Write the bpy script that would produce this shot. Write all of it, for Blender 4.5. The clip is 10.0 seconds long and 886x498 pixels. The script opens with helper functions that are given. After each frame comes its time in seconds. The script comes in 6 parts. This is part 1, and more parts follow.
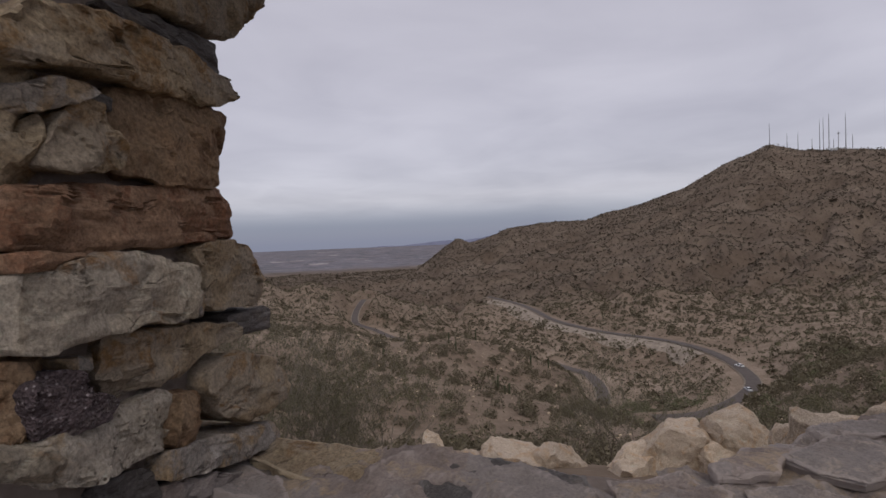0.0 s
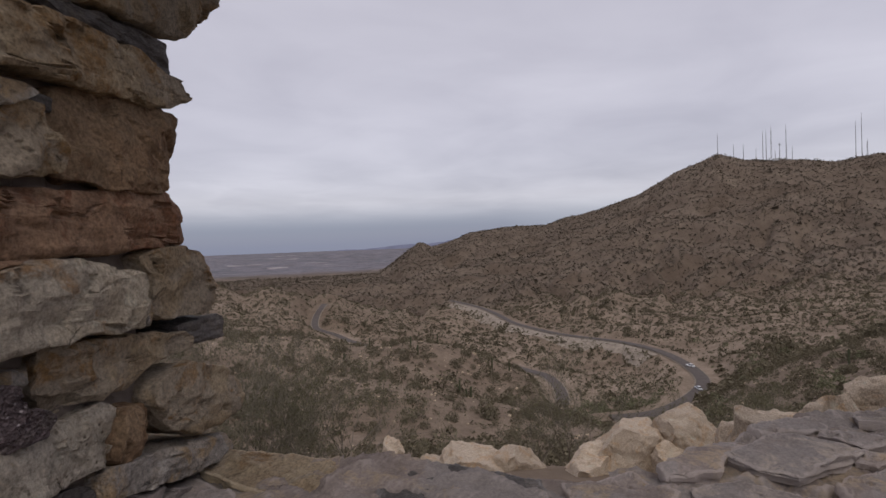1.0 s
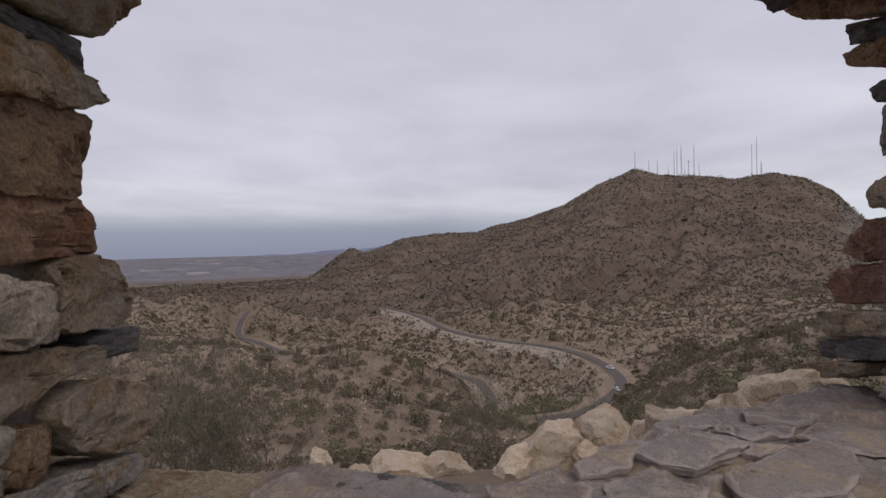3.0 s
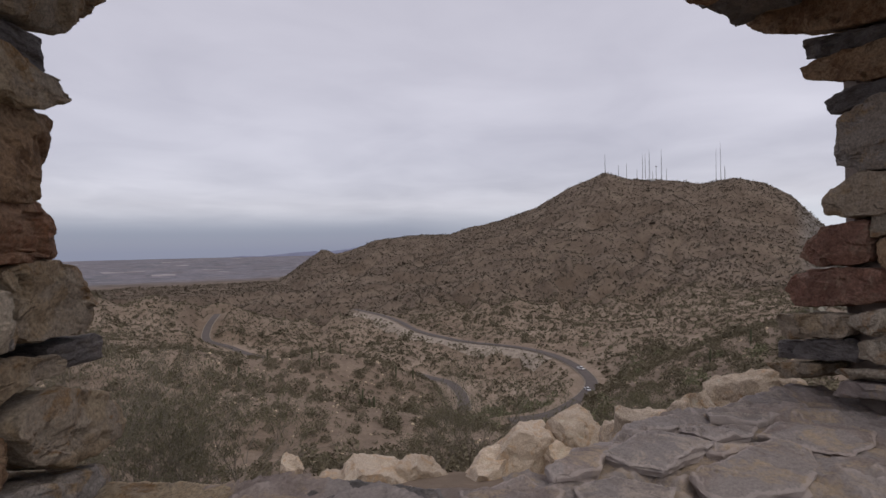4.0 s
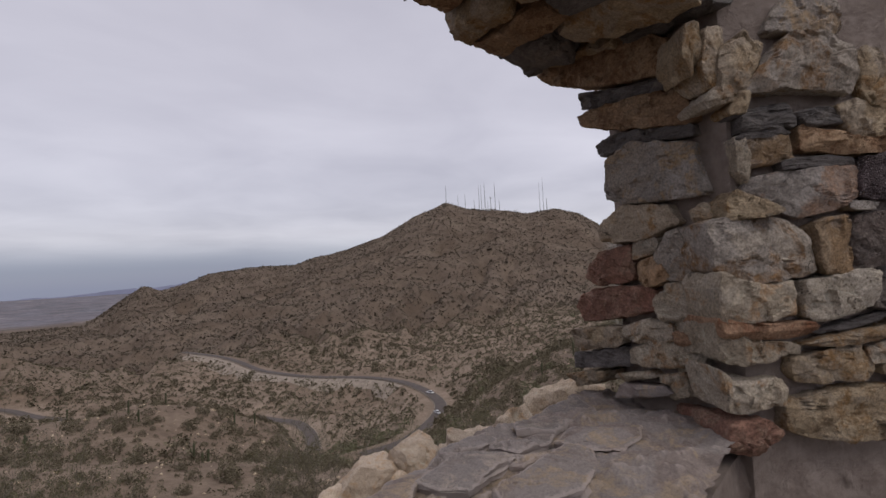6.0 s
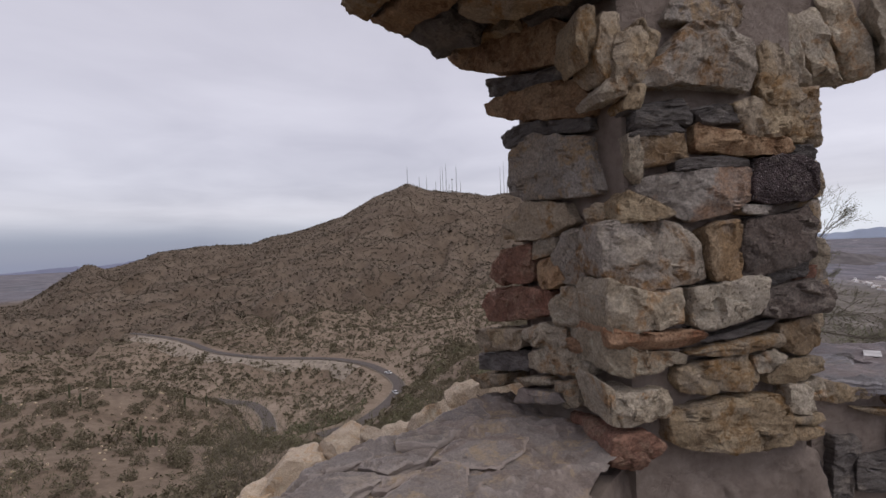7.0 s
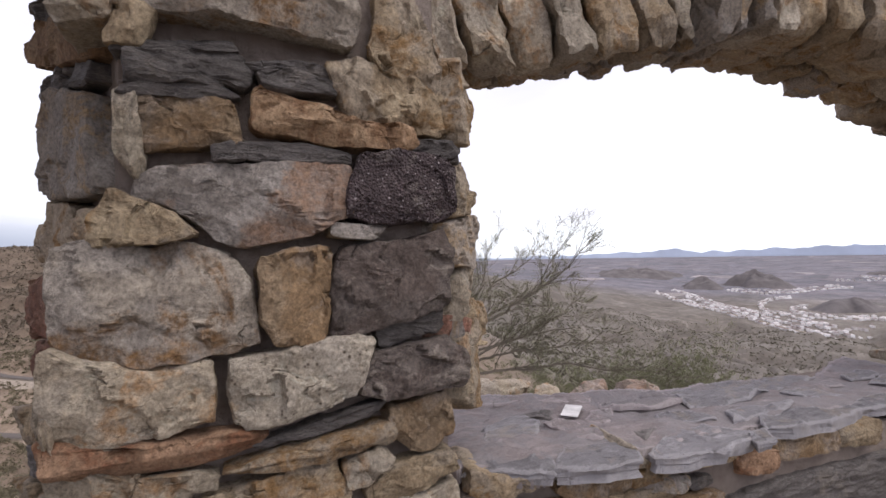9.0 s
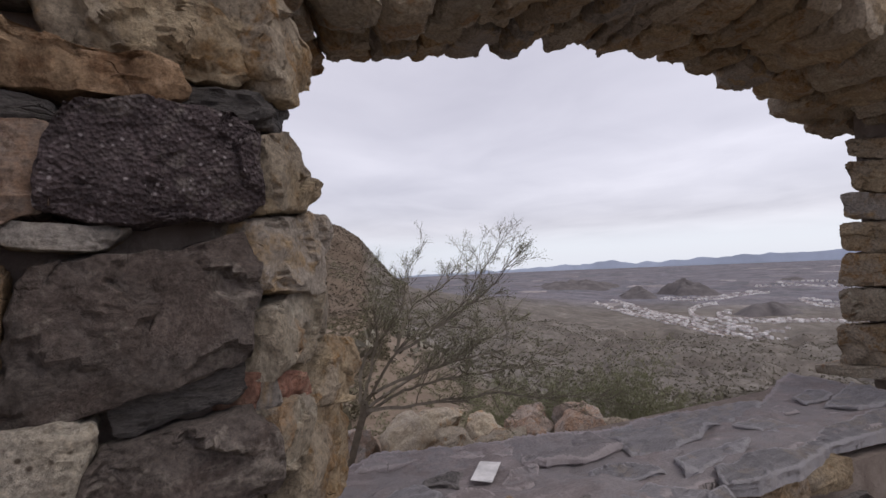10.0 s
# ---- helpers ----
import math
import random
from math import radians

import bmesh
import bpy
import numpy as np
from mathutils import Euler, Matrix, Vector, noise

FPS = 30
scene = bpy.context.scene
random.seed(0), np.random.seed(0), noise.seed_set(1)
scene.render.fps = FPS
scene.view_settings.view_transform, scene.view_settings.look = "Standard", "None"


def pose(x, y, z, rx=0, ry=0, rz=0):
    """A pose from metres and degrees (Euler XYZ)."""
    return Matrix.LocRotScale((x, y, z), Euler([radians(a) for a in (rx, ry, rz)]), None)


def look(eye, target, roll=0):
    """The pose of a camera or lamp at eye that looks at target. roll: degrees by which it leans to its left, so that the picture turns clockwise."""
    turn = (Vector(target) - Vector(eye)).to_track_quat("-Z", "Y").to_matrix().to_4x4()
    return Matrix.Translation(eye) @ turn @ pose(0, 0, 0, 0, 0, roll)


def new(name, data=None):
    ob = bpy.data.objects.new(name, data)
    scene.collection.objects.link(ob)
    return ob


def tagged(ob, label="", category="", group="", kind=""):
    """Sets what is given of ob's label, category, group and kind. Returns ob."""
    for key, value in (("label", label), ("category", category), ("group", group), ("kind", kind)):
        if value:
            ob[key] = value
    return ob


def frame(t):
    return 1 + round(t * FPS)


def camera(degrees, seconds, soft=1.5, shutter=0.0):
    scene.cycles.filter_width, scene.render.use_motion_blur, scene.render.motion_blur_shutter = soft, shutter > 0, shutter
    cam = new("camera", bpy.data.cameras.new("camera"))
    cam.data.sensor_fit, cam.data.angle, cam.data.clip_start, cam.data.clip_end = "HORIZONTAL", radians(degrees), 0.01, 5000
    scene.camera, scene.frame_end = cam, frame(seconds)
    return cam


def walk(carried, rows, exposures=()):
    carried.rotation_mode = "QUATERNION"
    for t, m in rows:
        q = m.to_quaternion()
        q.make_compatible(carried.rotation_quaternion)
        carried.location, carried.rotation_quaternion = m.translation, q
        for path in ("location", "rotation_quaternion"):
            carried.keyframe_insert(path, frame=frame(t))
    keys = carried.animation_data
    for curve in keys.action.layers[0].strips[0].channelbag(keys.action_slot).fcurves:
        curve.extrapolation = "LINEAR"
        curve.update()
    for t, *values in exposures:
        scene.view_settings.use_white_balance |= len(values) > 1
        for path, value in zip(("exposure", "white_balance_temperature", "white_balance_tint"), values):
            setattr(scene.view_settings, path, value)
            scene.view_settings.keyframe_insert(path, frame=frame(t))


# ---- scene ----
cam = camera(84.0, 10.0)
PATH = [
    (0, (0.025, -0.043, 1.480), (0.231, 1.946, 1.441), -2.24),
    (0.5, (0.034, -0.048, 1.485), (0.321, 1.931, 1.446), -2.13),
    (1, (0.036, -0.050, 1.489), (0.394, 1.917, 1.460), -2.00),
    (1.5, (0.037, -0.065, 1.494), (0.470, 1.888, 1.479), -1.96),
    (2, (0.042, -0.083, 1.498), (0.542, 1.854, 1.487), -1.62),
    (2.5, (0.036, -0.085, 1.500), (0.604, 1.833, 1.488), -1.51),
    (4, (0.029, -0.089, 1.517), (0.756, 1.774, 1.511), -1.14),
    (4.5, (0.086, -0.047, 1.513), (0.886, 1.786, 1.515), -1.66),
    (5, (0.099, -0.034, 1.505), (1.038, 1.732, 1.529), -2.30),
    (5.5, (0.123, -0.005, 1.498), (1.244, 1.650, 1.560), -3.07),
    (5.7, (0.121, -0.052, 1.504), (1.315, 1.550, 1.598), -3.36),
    (6.8, (0.425, -0.222, 1.574), (1.769, 1.259, 1.604), -2.21),
    (7, (0.505, -0.210, 1.582), (1.882, 1.241, 1.587), -2.36),
    (7.5, (0.735, -0.203, 1.564), (2.281, 1.066, 1.558), -4.14),
    (8, (1.087, -0.219, 1.558), (2.772, 0.860, 1.550), -3.72),
    (8.5, (1.445, -0.294, 1.580), (3.200, 0.665, 1.593), -4.80),
    (9, (1.669, -0.452, 1.621), (3.399, 0.551, 1.652), -0.94),
    (9.5, (1.959, -0.471, 1.605), (3.737, 0.443, 1.649), -1.38),
    (10, (2.174, -0.422, 1.617), (4.003, 0.381, 1.708), -2.41),
]
EXPOSURES = [(0.0, -0.16), (1.0, -0.06), (2.0, 0.0), (5.5, -0.03), (7.0, 0.1), (7.5, 0.2), (8.5, 0.78), (9.0, 0.86), (9.5, 0.56), (10.0, 0.18)]
walk(cam, [(t, look(eye, target, roll)) for t, eye, target, roll in PATH], EXPOSURES)

# ---- sky and sun: a closed grey overcast ----
world = bpy.data.worlds.new("overcast_sky")
scene.world = world
world.use_nodes = True


def build_sky():
    nt = world.node_tree
    nt.nodes.clear()
    n, l = nt.nodes.new, nt.links.new
    out, bg = n("ShaderNodeOutputWorld"), n("ShaderNodeBackground")
    tc, sep = n("ShaderNodeTexCoord"), n("ShaderNodeSeparateXYZ")
    l(tc.outputs["Generated"], sep.inputs[0])
    sky = n("ShaderNodeTexSky")
    sky.sky_type, sky.sun_disc = "NISHITA", False
    sky.sun_elevation, sky.sun_rotation = radians(61), radians(175)
    # cloud sheets seen in perspective: the direction divided by its height
    lift = n("ShaderNodeMath"); lift.operation = "MAXIMUM"; lift.inputs[1].default_value = 0.0
    l(sep.outputs[2], lift.inputs[0])
    add = n("ShaderNodeMath"); add.operation = "ADD"; add.inputs[1].default_value = 0.09
    l(lift.outputs[0], add.inputs[0])
    dx, dy = n("ShaderNodeMath"), n("ShaderNodeMath")
    dx.operation = dy.operation = "DIVIDE"
    l(sep.outputs[0], dx.inputs[0]); l(add.outputs[0], dx.inputs[1])
    l(sep.outputs[1], dy.inputs[0]); l(add.outputs[0], dy.inputs[1])
    comb = n("ShaderNodeCombineXYZ")
    l(dx.outputs[0], comb.inputs[0]); l(dy.outputs[0], comb.inputs[1])
    big, fine = n("ShaderNodeTexNoise"), n("ShaderNodeTexNoise")
    big.inputs["Scale"].default_value, big.inputs["Detail"].default_value = 0.42, 5.0
    big.inputs["Roughness"].default_value, big.inputs["Distortion"].default_value = 0.5, 0.35
    fine.inputs["Scale"].default_value, fine.inputs["Detail"].default_value = 1.3, 6.0
    fine.inputs["Distortion"].default_value = 0.6
    l(comb.outputs[0], big.inputs["Vector"]); l(comb.outputs[0], fine.inputs["Vector"])
    mixn = n("ShaderNodeMix"); mixn.data_type = "FLOAT"; mixn.inputs[0].default_value = 0.3
    l(big.outputs["Fac"], mixn.inputs[2]); l(fine.outputs["Fac"], mixn.inputs[3])
    cloud = n("ShaderNodeValToRGB")
    e = cloud.color_ramp.elements
    e[0].position, e[0].color = 0.32, (0.434, 0.413, 0.476, 1)
    e[1].position, e[1].color = 0.68, (0.646, 0.62, 0.688, 1)
    l(mixn.outputs[0], cloud.inputs[0])
    # towards the horizon the sheet sinks into blue-grey rain haze
    hz = n("ShaderNodeMapRange"); hz.interpolation_type = "SMOOTHSTEP"
    hz.inputs[1].default_value, hz.inputs[2].default_value = 0.028, 0.092
    l(sep.outputs[2], hz.inputs[0])
    mixc = n("ShaderNodeMix"); mixc.data_type = "RGBA"
    east = n("ShaderNodeMapRange")
    east.inputs[1].default_value, east.inputs[2].default_value = 0.3, 0.95
    l(sep.outputs[0], east.inputs[0])
    haze = n("ShaderNodeMix"); haze.data_type = "RGBA"
    haze.inputs[6].default_value, haze.inputs[7].default_value = (0.205, 0.224, 0.325, 1), (0.60, 0.62, 0.70, 1)
    l(east.outputs[0], haze.inputs[0]); l(haze.outputs[2], mixc.inputs[6])
    l(hz.outputs[0], mixc.inputs[0]); l(cloud.outputs[0], mixc.inputs[7])
    # the cover is thinner and brighter towards the sun
    dot = n("ShaderNodeVectorMath"); dot.operation = "DOT_PRODUCT"
    dot.inputs[1].default_value = (0.93, -0.18, 0.33)
    l(tc.outputs["Generated"], dot.inputs[0])
    sun_side = n("ShaderNodeMapRange")
    sun_side.inputs[1].default_value, sun_side.inputs[2].default_value = 0.45, 1.0
    sun_side.inputs[3].default_value, sun_side.inputs[4].default_value = 1.0, 1.06
    l(dot.outputs["Value"], sun_side.inputs[0])
    scale = n("ShaderNodeVectorMath"); scale.operation = "SCALE"
    l(mixc.outputs[2], scale.inputs[0]); l(sun_side.outputs[0], scale.inputs[3])
    clear = n("ShaderNodeVectorMath"); clear.operation = "SCALE"; clear.inputs[3].default_value = 0.02
    l(sky.outputs[0], clear.inputs[0])
    both = n("ShaderNodeVectorMath"); both.operation = "ADD"
    l(scale.outputs[0], both.inputs[0]); l(clear.outputs[0], both.inputs[1])
    l(both.outputs[0], bg.inputs["Color"])
    bg.inputs["Strength"].default_value = 1.0
    l(bg.outputs[0], out.inputs[0])


build_sky()
sun = new("sun", bpy.data.lights.new("sun", "SUN"))
sun.data.energy, sun.data.angle, sun.data.color = 1.15, radians(50), (1.0, 0.935, 0.87)
sun.matrix_world = look((5, -52, 86), (0, 0, 0))

# ---- numpy noise for land and stones ----


def value_noise(x, y, seed=0):
    """Smooth value noise of two coordinates, -1 to 1."""
    xi, yi = np.floor(x).astype(np.int64), np.floor(y).astype(np.int64)
    fx, fy = x - xi, y - yi
    fx, fy = fx * fx * (3 - 2 * fx), fy * fy * (3 - 2 * fy)

    def corner(a, b):
        h = (a * 374761393 + b * 668265263 + seed * 974711) & 0xFFFFFFFF
        h = ((h ^ (h >> 13)) * 1274126177) & 0xFFFFFFFF
        return ((h ^ (h >> 16)) & 0xFFFF) / 32767.5 - 1.0

    top = corner(xi, yi) * (1 - fx) + corner(xi + 1, yi) * fx
    low = corner(xi, yi + 1) * (1 - fx) + corner(xi + 1, yi + 1) * fx
    return top * (1 - fy) + low * fy


def fbm(x, y, octaves=5, seed=0, rough=0.5):
    total, amp = 0 * x, 1.0
    for k in range(octaves):
        total = total + amp * value_noise(x * 2**k + 17.3 * k, y * 2**k - 9.1 * k, seed + k)
        amp *= rough
    return total


# ---- materials ----


def nodes(name, rough=0.9):
    m = bpy.data.materials.new(name)
    m.use_nodes = True
    nt = m.node_tree
    b = nt.nodes["Principled BSDF"]
    b.inputs["Roughness"].default_value = rough
    b.inputs["Specular IOR Level"].default_value = 0.25
    return m, nt, b


def ramp(nt, fac, stops):
    r = nt.nodes.new("ShaderNodeValToRGB")
    e = r.color_ramp.elements
    while len(e) < len(stops):
        e.new(0.5)
    for k, (p, c) in zip(e, stops):
        k.position, k.color = p, (*c, 1)
    nt.links.new(fac, r.inputs[0])
    return r.outputs[0]


def noise_tex(nt, vec, scale, detail=6.0, rough=0.6, distortion=0.0):
    t = nt.nodes.new("ShaderNodeTexNoise")
    t.inputs["Scale"].default_value, t.inputs["Detail"].default_value = scale, detail
    t.inputs["Roughness"].default_value, t.inputs["Distortion"].default_value = rough, distortion
    nt.links.new(vec, t.inputs["Vector"])
    return t.outputs["Fac"]


def mix_rgb(nt, fac, a, b, blend="MIX"):
    m = nt.nodes.new("ShaderNodeMix")
    m.data_type, m.blend_type = "RGBA", blend
    for v, i in ((fac, 0), (a, 6), (b, 7)):
        if isinstance(v, (int, float)):
            m.inputs[i].default_value = v
        elif isinstance(v, tuple):
            m.inputs[i].default_value = (*v, 1)
        else:
            nt.links.new(v, m.inputs[i])
    return m.outputs[2]


def bump(nt, b, height, strength, distance):
    k = nt.nodes.new("ShaderNodeBump")
    k.inputs["Strength"].default_value, k.inputs["Distance"].default_value = strength, distance
    nt.links.new(height, k.inputs["Height"])
    nt.links.new(k.outputs[0], b.inputs["Normal"])


def rock(name, light, dark, stain, stain_amount=0.35, speck=None, pits=0.0, layered=0.0, rough=0.9, vein=None, cracks=4.0, second=None, chips=17.0, relief=1.0, stain_size=5.0, streak=0.0):
    """Broken natural stone: mottled tones, stains with a shape of their own, mineral grain, pits; each piece a little different."""
    m, nt, b = nodes(name, rough)
    second = second or tuple(0.5 * a + 0.5 * c for a, c in zip(light, dark))
    n, l = nt.nodes.new, nt.links.new
    tc, info = n("ShaderNodeTexCoord"), n("ShaderNodeObjectInfo")
    off = n("ShaderNodeVectorMath"); off.operation = "SCALE"; off.inputs[0].default_value = (13.0, 7.0, 5.0)
    l(info.outputs["Random"], off.inputs[3])
    vec = n("ShaderNodeVectorMath"); vec.operation = "ADD"
    l(tc.outputs["Object"], vec.inputs[0]); l(off.outputs[0], vec.inputs[1])
    v = vec.outputs[0]
    lay = v
    if layered:
        mp = n("ShaderNodeMapping"); mp.inputs["Scale"].default_value = (1, 1, layered)
        mp.inputs["Rotation"].default_value = (0.12, 0.08, 0)
        l(v, mp.inputs[0]); lay = mp.outputs[0]
    if streak:
        along, across, join = n("ShaderNodeVectorMath"), n("ShaderNodeVectorMath"), n("ShaderNodeCombineXYZ")
        along.operation = across.operation = "DOT_PRODUCT"
        along.inputs[1].default_value, across.inputs[1].default_value = (0.75, -0.66, 0.1), (0.66 * streak, 0.75 * streak, 0.0)
        for k, node in enumerate((along, across)):
            l(v, node.inputs[0]); l(node.outputs["Value"], join.inputs[k])
        lay = join.outputs[0]
    broad = noise_tex(nt, lay, 8.0, 12, 0.72, 0.5)
    base = ramp(nt, broad, [(0.34, dark), (0.5, tuple((a + c) / 2 for a, c in zip(light, dark))), (0.6, light)])
    field = ramp(nt, noise_tex(nt, v, 3.2, 8, 0.6, 0.8), [(0.47, (0, 0, 0)), (0.53, (1, 1, 1))])
    base = mix_rgb(nt, mix_rgb(nt, 1.0, field, (0.75, 0.75, 0.75), "MULTIPLY"), base, second)
    # stains: ragged, nearly sharp-edged
    patch = ramp(nt, noise_tex(nt, v, stain_size, 10, 0.66, 0.6), [(0.60 - stain_amount * 0.3, (0, 0, 0)), (0.645 - stain_amount * 0.3, (1, 1, 1))])
    faint = ramp(nt, noise_tex(nt, v, 27.0, 6, 0.7), [(0.38, (0.15, 0.15, 0.15)), (0.6, (1, 1, 1))])
    col = mix_rgb(nt, mix_rgb(nt, 1.0, patch, faint, "MULTIPLY"), base, stain)
    # pale lichen and lime bloom
    bloom = ramp(nt, noise_tex(nt, v, 11.0, 12, 0.75, 0.2), [(0.60, (0, 0, 0)), (0.68, (0.6, 0.6, 0.6))])
    col = mix_rgb(nt, bloom, col, vein or tuple(min(0.62, 1.35 * c + 0.06) for c in light))
    grain = noise_tex(nt, lay, 95.0, 10, 0.8)
    col = mix_rgb(nt, 0.9 if relief > 0.9 else 0.5, col, ramp(nt, grain, [(0.34, (0.36, 0.35, 0.34)), (0.5, (0.96, 0.96, 0.96)), (0.66, (1.5, 1.47, 1.42))]), "MULTIPLY")
    if speck:
        vor = n("ShaderNodeTexVoronoi"); vor.inputs["Scale"].default_value = 85.0 if pits else 60.0
        l(v, vor.inputs["Vector"])
        dots = ramp(nt, vor.outputs["Distance"], [(0.14, (1, 1, 1)), (0.3, (0, 0, 0))])
        where = ramp(nt, noise_tex(nt, v, 22.0, 3, 0.5), [(0.44, (0, 0, 0)), (0.56, (1, 1, 1))])
        col = mix_rgb(nt, mix_rgb(nt, 1.0, dots, where, "MULTIPLY"), col, speck)
    hsv = n("ShaderNodeHueSaturation")
    vr = n("ShaderNodeMapRange"); vr.inputs[3].default_value, vr.inputs[4].default_value = 0.82, 1.15
    l(info.outputs["Random"], vr.inputs[0]); l(vr.outputs[0], hsv.inputs["Value"]); l(col, hsv.inputs["Color"])
    l(hsv.outputs[0], b.inputs["Base Color"])
    h = mix_rgb(nt, 0.3, noise_tex(nt, lay, 20.0, 12, 0.74), noise_tex(nt, v, 120.0, 8, 0.75))
    bend = n("ShaderNodeVectorMath"); bend.operation = "MULTIPLY_ADD"
    bn = n("ShaderNodeTexNoise"); bn.inputs["Scale"].default_value, bn.inputs["Detail"].default_value = 18.0, 5.0
    l(v, bn.inputs["Vector"]); l(bn.outputs["Color"], bend.inputs[0]); bend.inputs[1].default_value = (0.06, 0.06, 0.06); l(lay, bend.inputs[2])
    chip = n("ShaderNodeTexVoronoi"); chip.inputs["Scale"].default_value = chips
    l(bend.outputs[0], chip.inputs["Vector"])
    h = mix_rgb(nt, 0.4, h, chip.outputs["Distance"])
    if pits:
        pv = n("ShaderNodeTexVoronoi"); pv.inputs["Scale"].default_value = 150.0
        l(v, pv.inputs["Vector"])
        h = mix_rgb(nt, pits, h, pv.outputs["Distance"])
    # hairline cracks: warped cell edges, broken up by noise
    warp = n("ShaderNodeVectorMath"); warp.operation = "MULTIPLY_ADD"
    wn = n("ShaderNodeTexNoise"); wn.inputs["Scale"].default_value, wn.inputs["Detail"].default_value = 7.0, 6.0
    l(v, wn.inputs["Vector"]); l(wn.outputs["Color"], warp.inputs[0]); warp.inputs[1].default_value = (0.22, 0.22, 0.22); l(lay, warp.inputs[2])
    cv = n("ShaderNodeTexVoronoi"); cv.feature = "DISTANCE_TO_EDGE"; cv.inputs["Scale"].default_value = cracks
    l(warp.outputs[0], cv.inputs["Vector"])
    line = ramp(nt, cv.outputs["Distance"], [(0.0, (0.8, 0.8, 0.8)), (0.014, (0, 0, 0))])
    keep = ramp(nt, noise_tex(nt, v, 9.0, 4, 0.6), [(0.56, (0, 0, 0)), (0.66, (0.9, 0.9, 0.9))])
    crack = mix_rgb(nt, 1.0, line, keep, "MULTIPLY")
    h = mix_rgb(nt, crack, h, (0, 0, 0))
    geo = n("ShaderNodeNewGeometry")
    worn = ramp(nt, geo.outputs["Pointiness"], [(0.515, (0, 0, 0)), (0.56, (0.55, 0.55, 0.55))])
    body = mix_rgb(nt, worn, hsv.outputs[0], tuple(min(0.6, 1.3 * c + 0.05) for c in light))
    l(mix_rgb(nt, crack, body, tuple(c * 0.45 for c in dark)), b.inputs["Base Color"])
    bump(nt, b, h, 1.0, 0.04 * relief)
    return m


ROCKS = {
    "tan": rock("tan_stone", (0.43, 0.34, 0.23), (0.27, 0.197, 0.125), (0.26, 0.155, 0.07), 0.3, second=(0.34, 0.285, 0.225)),
    "pale": rock("pale_granite", (0.46, 0.395, 0.308), (0.31, 0.252, 0.187), (0.32, 0.2, 0.11), 0.2, second=(0.38, 0.33, 0.27)),
    "spotted": rock("spotted_granite", (0.45, 0.40, 0.33), (0.31, 0.262, 0.205), (0.36, 0.26, 0.16), 0.2, speck=(0.11, 0.085, 0.065), second=(0.42, 0.37, 0.31)),
    "orange": rock("rusty_stone", (0.4, 0.262, 0.158), (0.215, 0.132, 0.078), (0.165, 0.09, 0.048), 0.35, second=(0.33, 0.23, 0.145)),
    "red": rock("red_stone", (0.36, 0.2, 0.145), (0.16, 0.085, 0.062), (0.33, 0.22, 0.16), 0.3, second=(0.27, 0.132, 0.095)),
    "grey": rock("grey_stone", (0.37, 0.332, 0.298), (0.235, 0.208, 0.185), (0.36, 0.255, 0.15), 0.32, second=(0.33, 0.28, 0.232)),
    "veined": rock("veined_grey_tan_stone", (0.43, 0.372, 0.308), (0.28, 0.24, 0.2), (0.24, 0.14, 0.068), 0.42, second=(0.355, 0.315, 0.28), stain_size=2.8),
    "umber": rock("umber_stone", (0.158, 0.124, 0.108), (0.08, 0.061, 0.053), (0.29, 0.25, 0.215), 0.22, second=(0.142, 0.119, 0.107)),
    "rust": rock("rust_brown_stone", (0.41, 0.26, 0.168), (0.225, 0.132, 0.082), (0.25, 0.122, 0.07), 0.35, second=(0.37, 0.235, 0.152)),
    "ochre": rock("ochre_brown_stone", (0.36, 0.27, 0.18), (0.17, 0.115, 0.07), (0.32, 0.26, 0.21), 0.3, second=(0.26, 0.168, 0.092)),
    "rosegrey": rock("rose_and_grey_stone", (0.365, 0.328, 0.298), (0.245, 0.215, 0.192), (0.33, 0.215, 0.15), 0.42, second=(0.335, 0.26, 0.215), stain_size=2.6),
    "slate": rock("dark_slate", (0.17, 0.153, 0.145), (0.083, 0.073, 0.069), (0.2, 0.172, 0.15), 0.18, layered=3.2, rough=0.7),
    "basalt": rock("purple_black_pitted_stone", (0.138, 0.104, 0.108), (0.058, 0.043, 0.045), (0.22, 0.187, 0.172), 0.12, speck=(0.38, 0.33, 0.33), pits=0.3),
    "sill": rock("grey_sill_slate", (0.29, 0.245, 0.222), (0.175, 0.147, 0.132), (0.37, 0.31, 0.26), 0.3, layered=2.5, rough=0.8, second=(0.255, 0.226, 0.213), chips=9.0, relief=0.6),
    "rose": rock("rose_sill_stone", (0.295, 0.245, 0.22), (0.195, 0.156, 0.138), (0.36, 0.28, 0.2), 0.3, layered=2.0, second=(0.28, 0.248, 0.232), chips=9.0, relief=0.6),
    "ledge": rock("blue_grey_ledge_slate", (0.29, 0.275, 0.287), (0.18, 0.17, 0.177), (0.29, 0.255, 0.235), 0.25, layered=2.5, rough=0.75, second=(0.225, 0.213, 0.225), chips=11.0, relief=0.85, streak=4.0),
    "lilac": rock("lilac_grey_bedding", (0.315, 0.272, 0.27), (0.205, 0.175, 0.175), (0.24, 0.222, 0.23), 0.35, second=(0.255, 0.234, 0.24), chips=9.0, relief=0.6, streak=2.5),
    "boulder": rock("pale_sandy_boulder", (0.54, 0.445, 0.34), (0.35, 0.27, 0.195), (0.45, 0.31, 0.19), 0.25, cracks=2.6, chips=6.0, second=(0.50, 0.41, 0.32)),
}


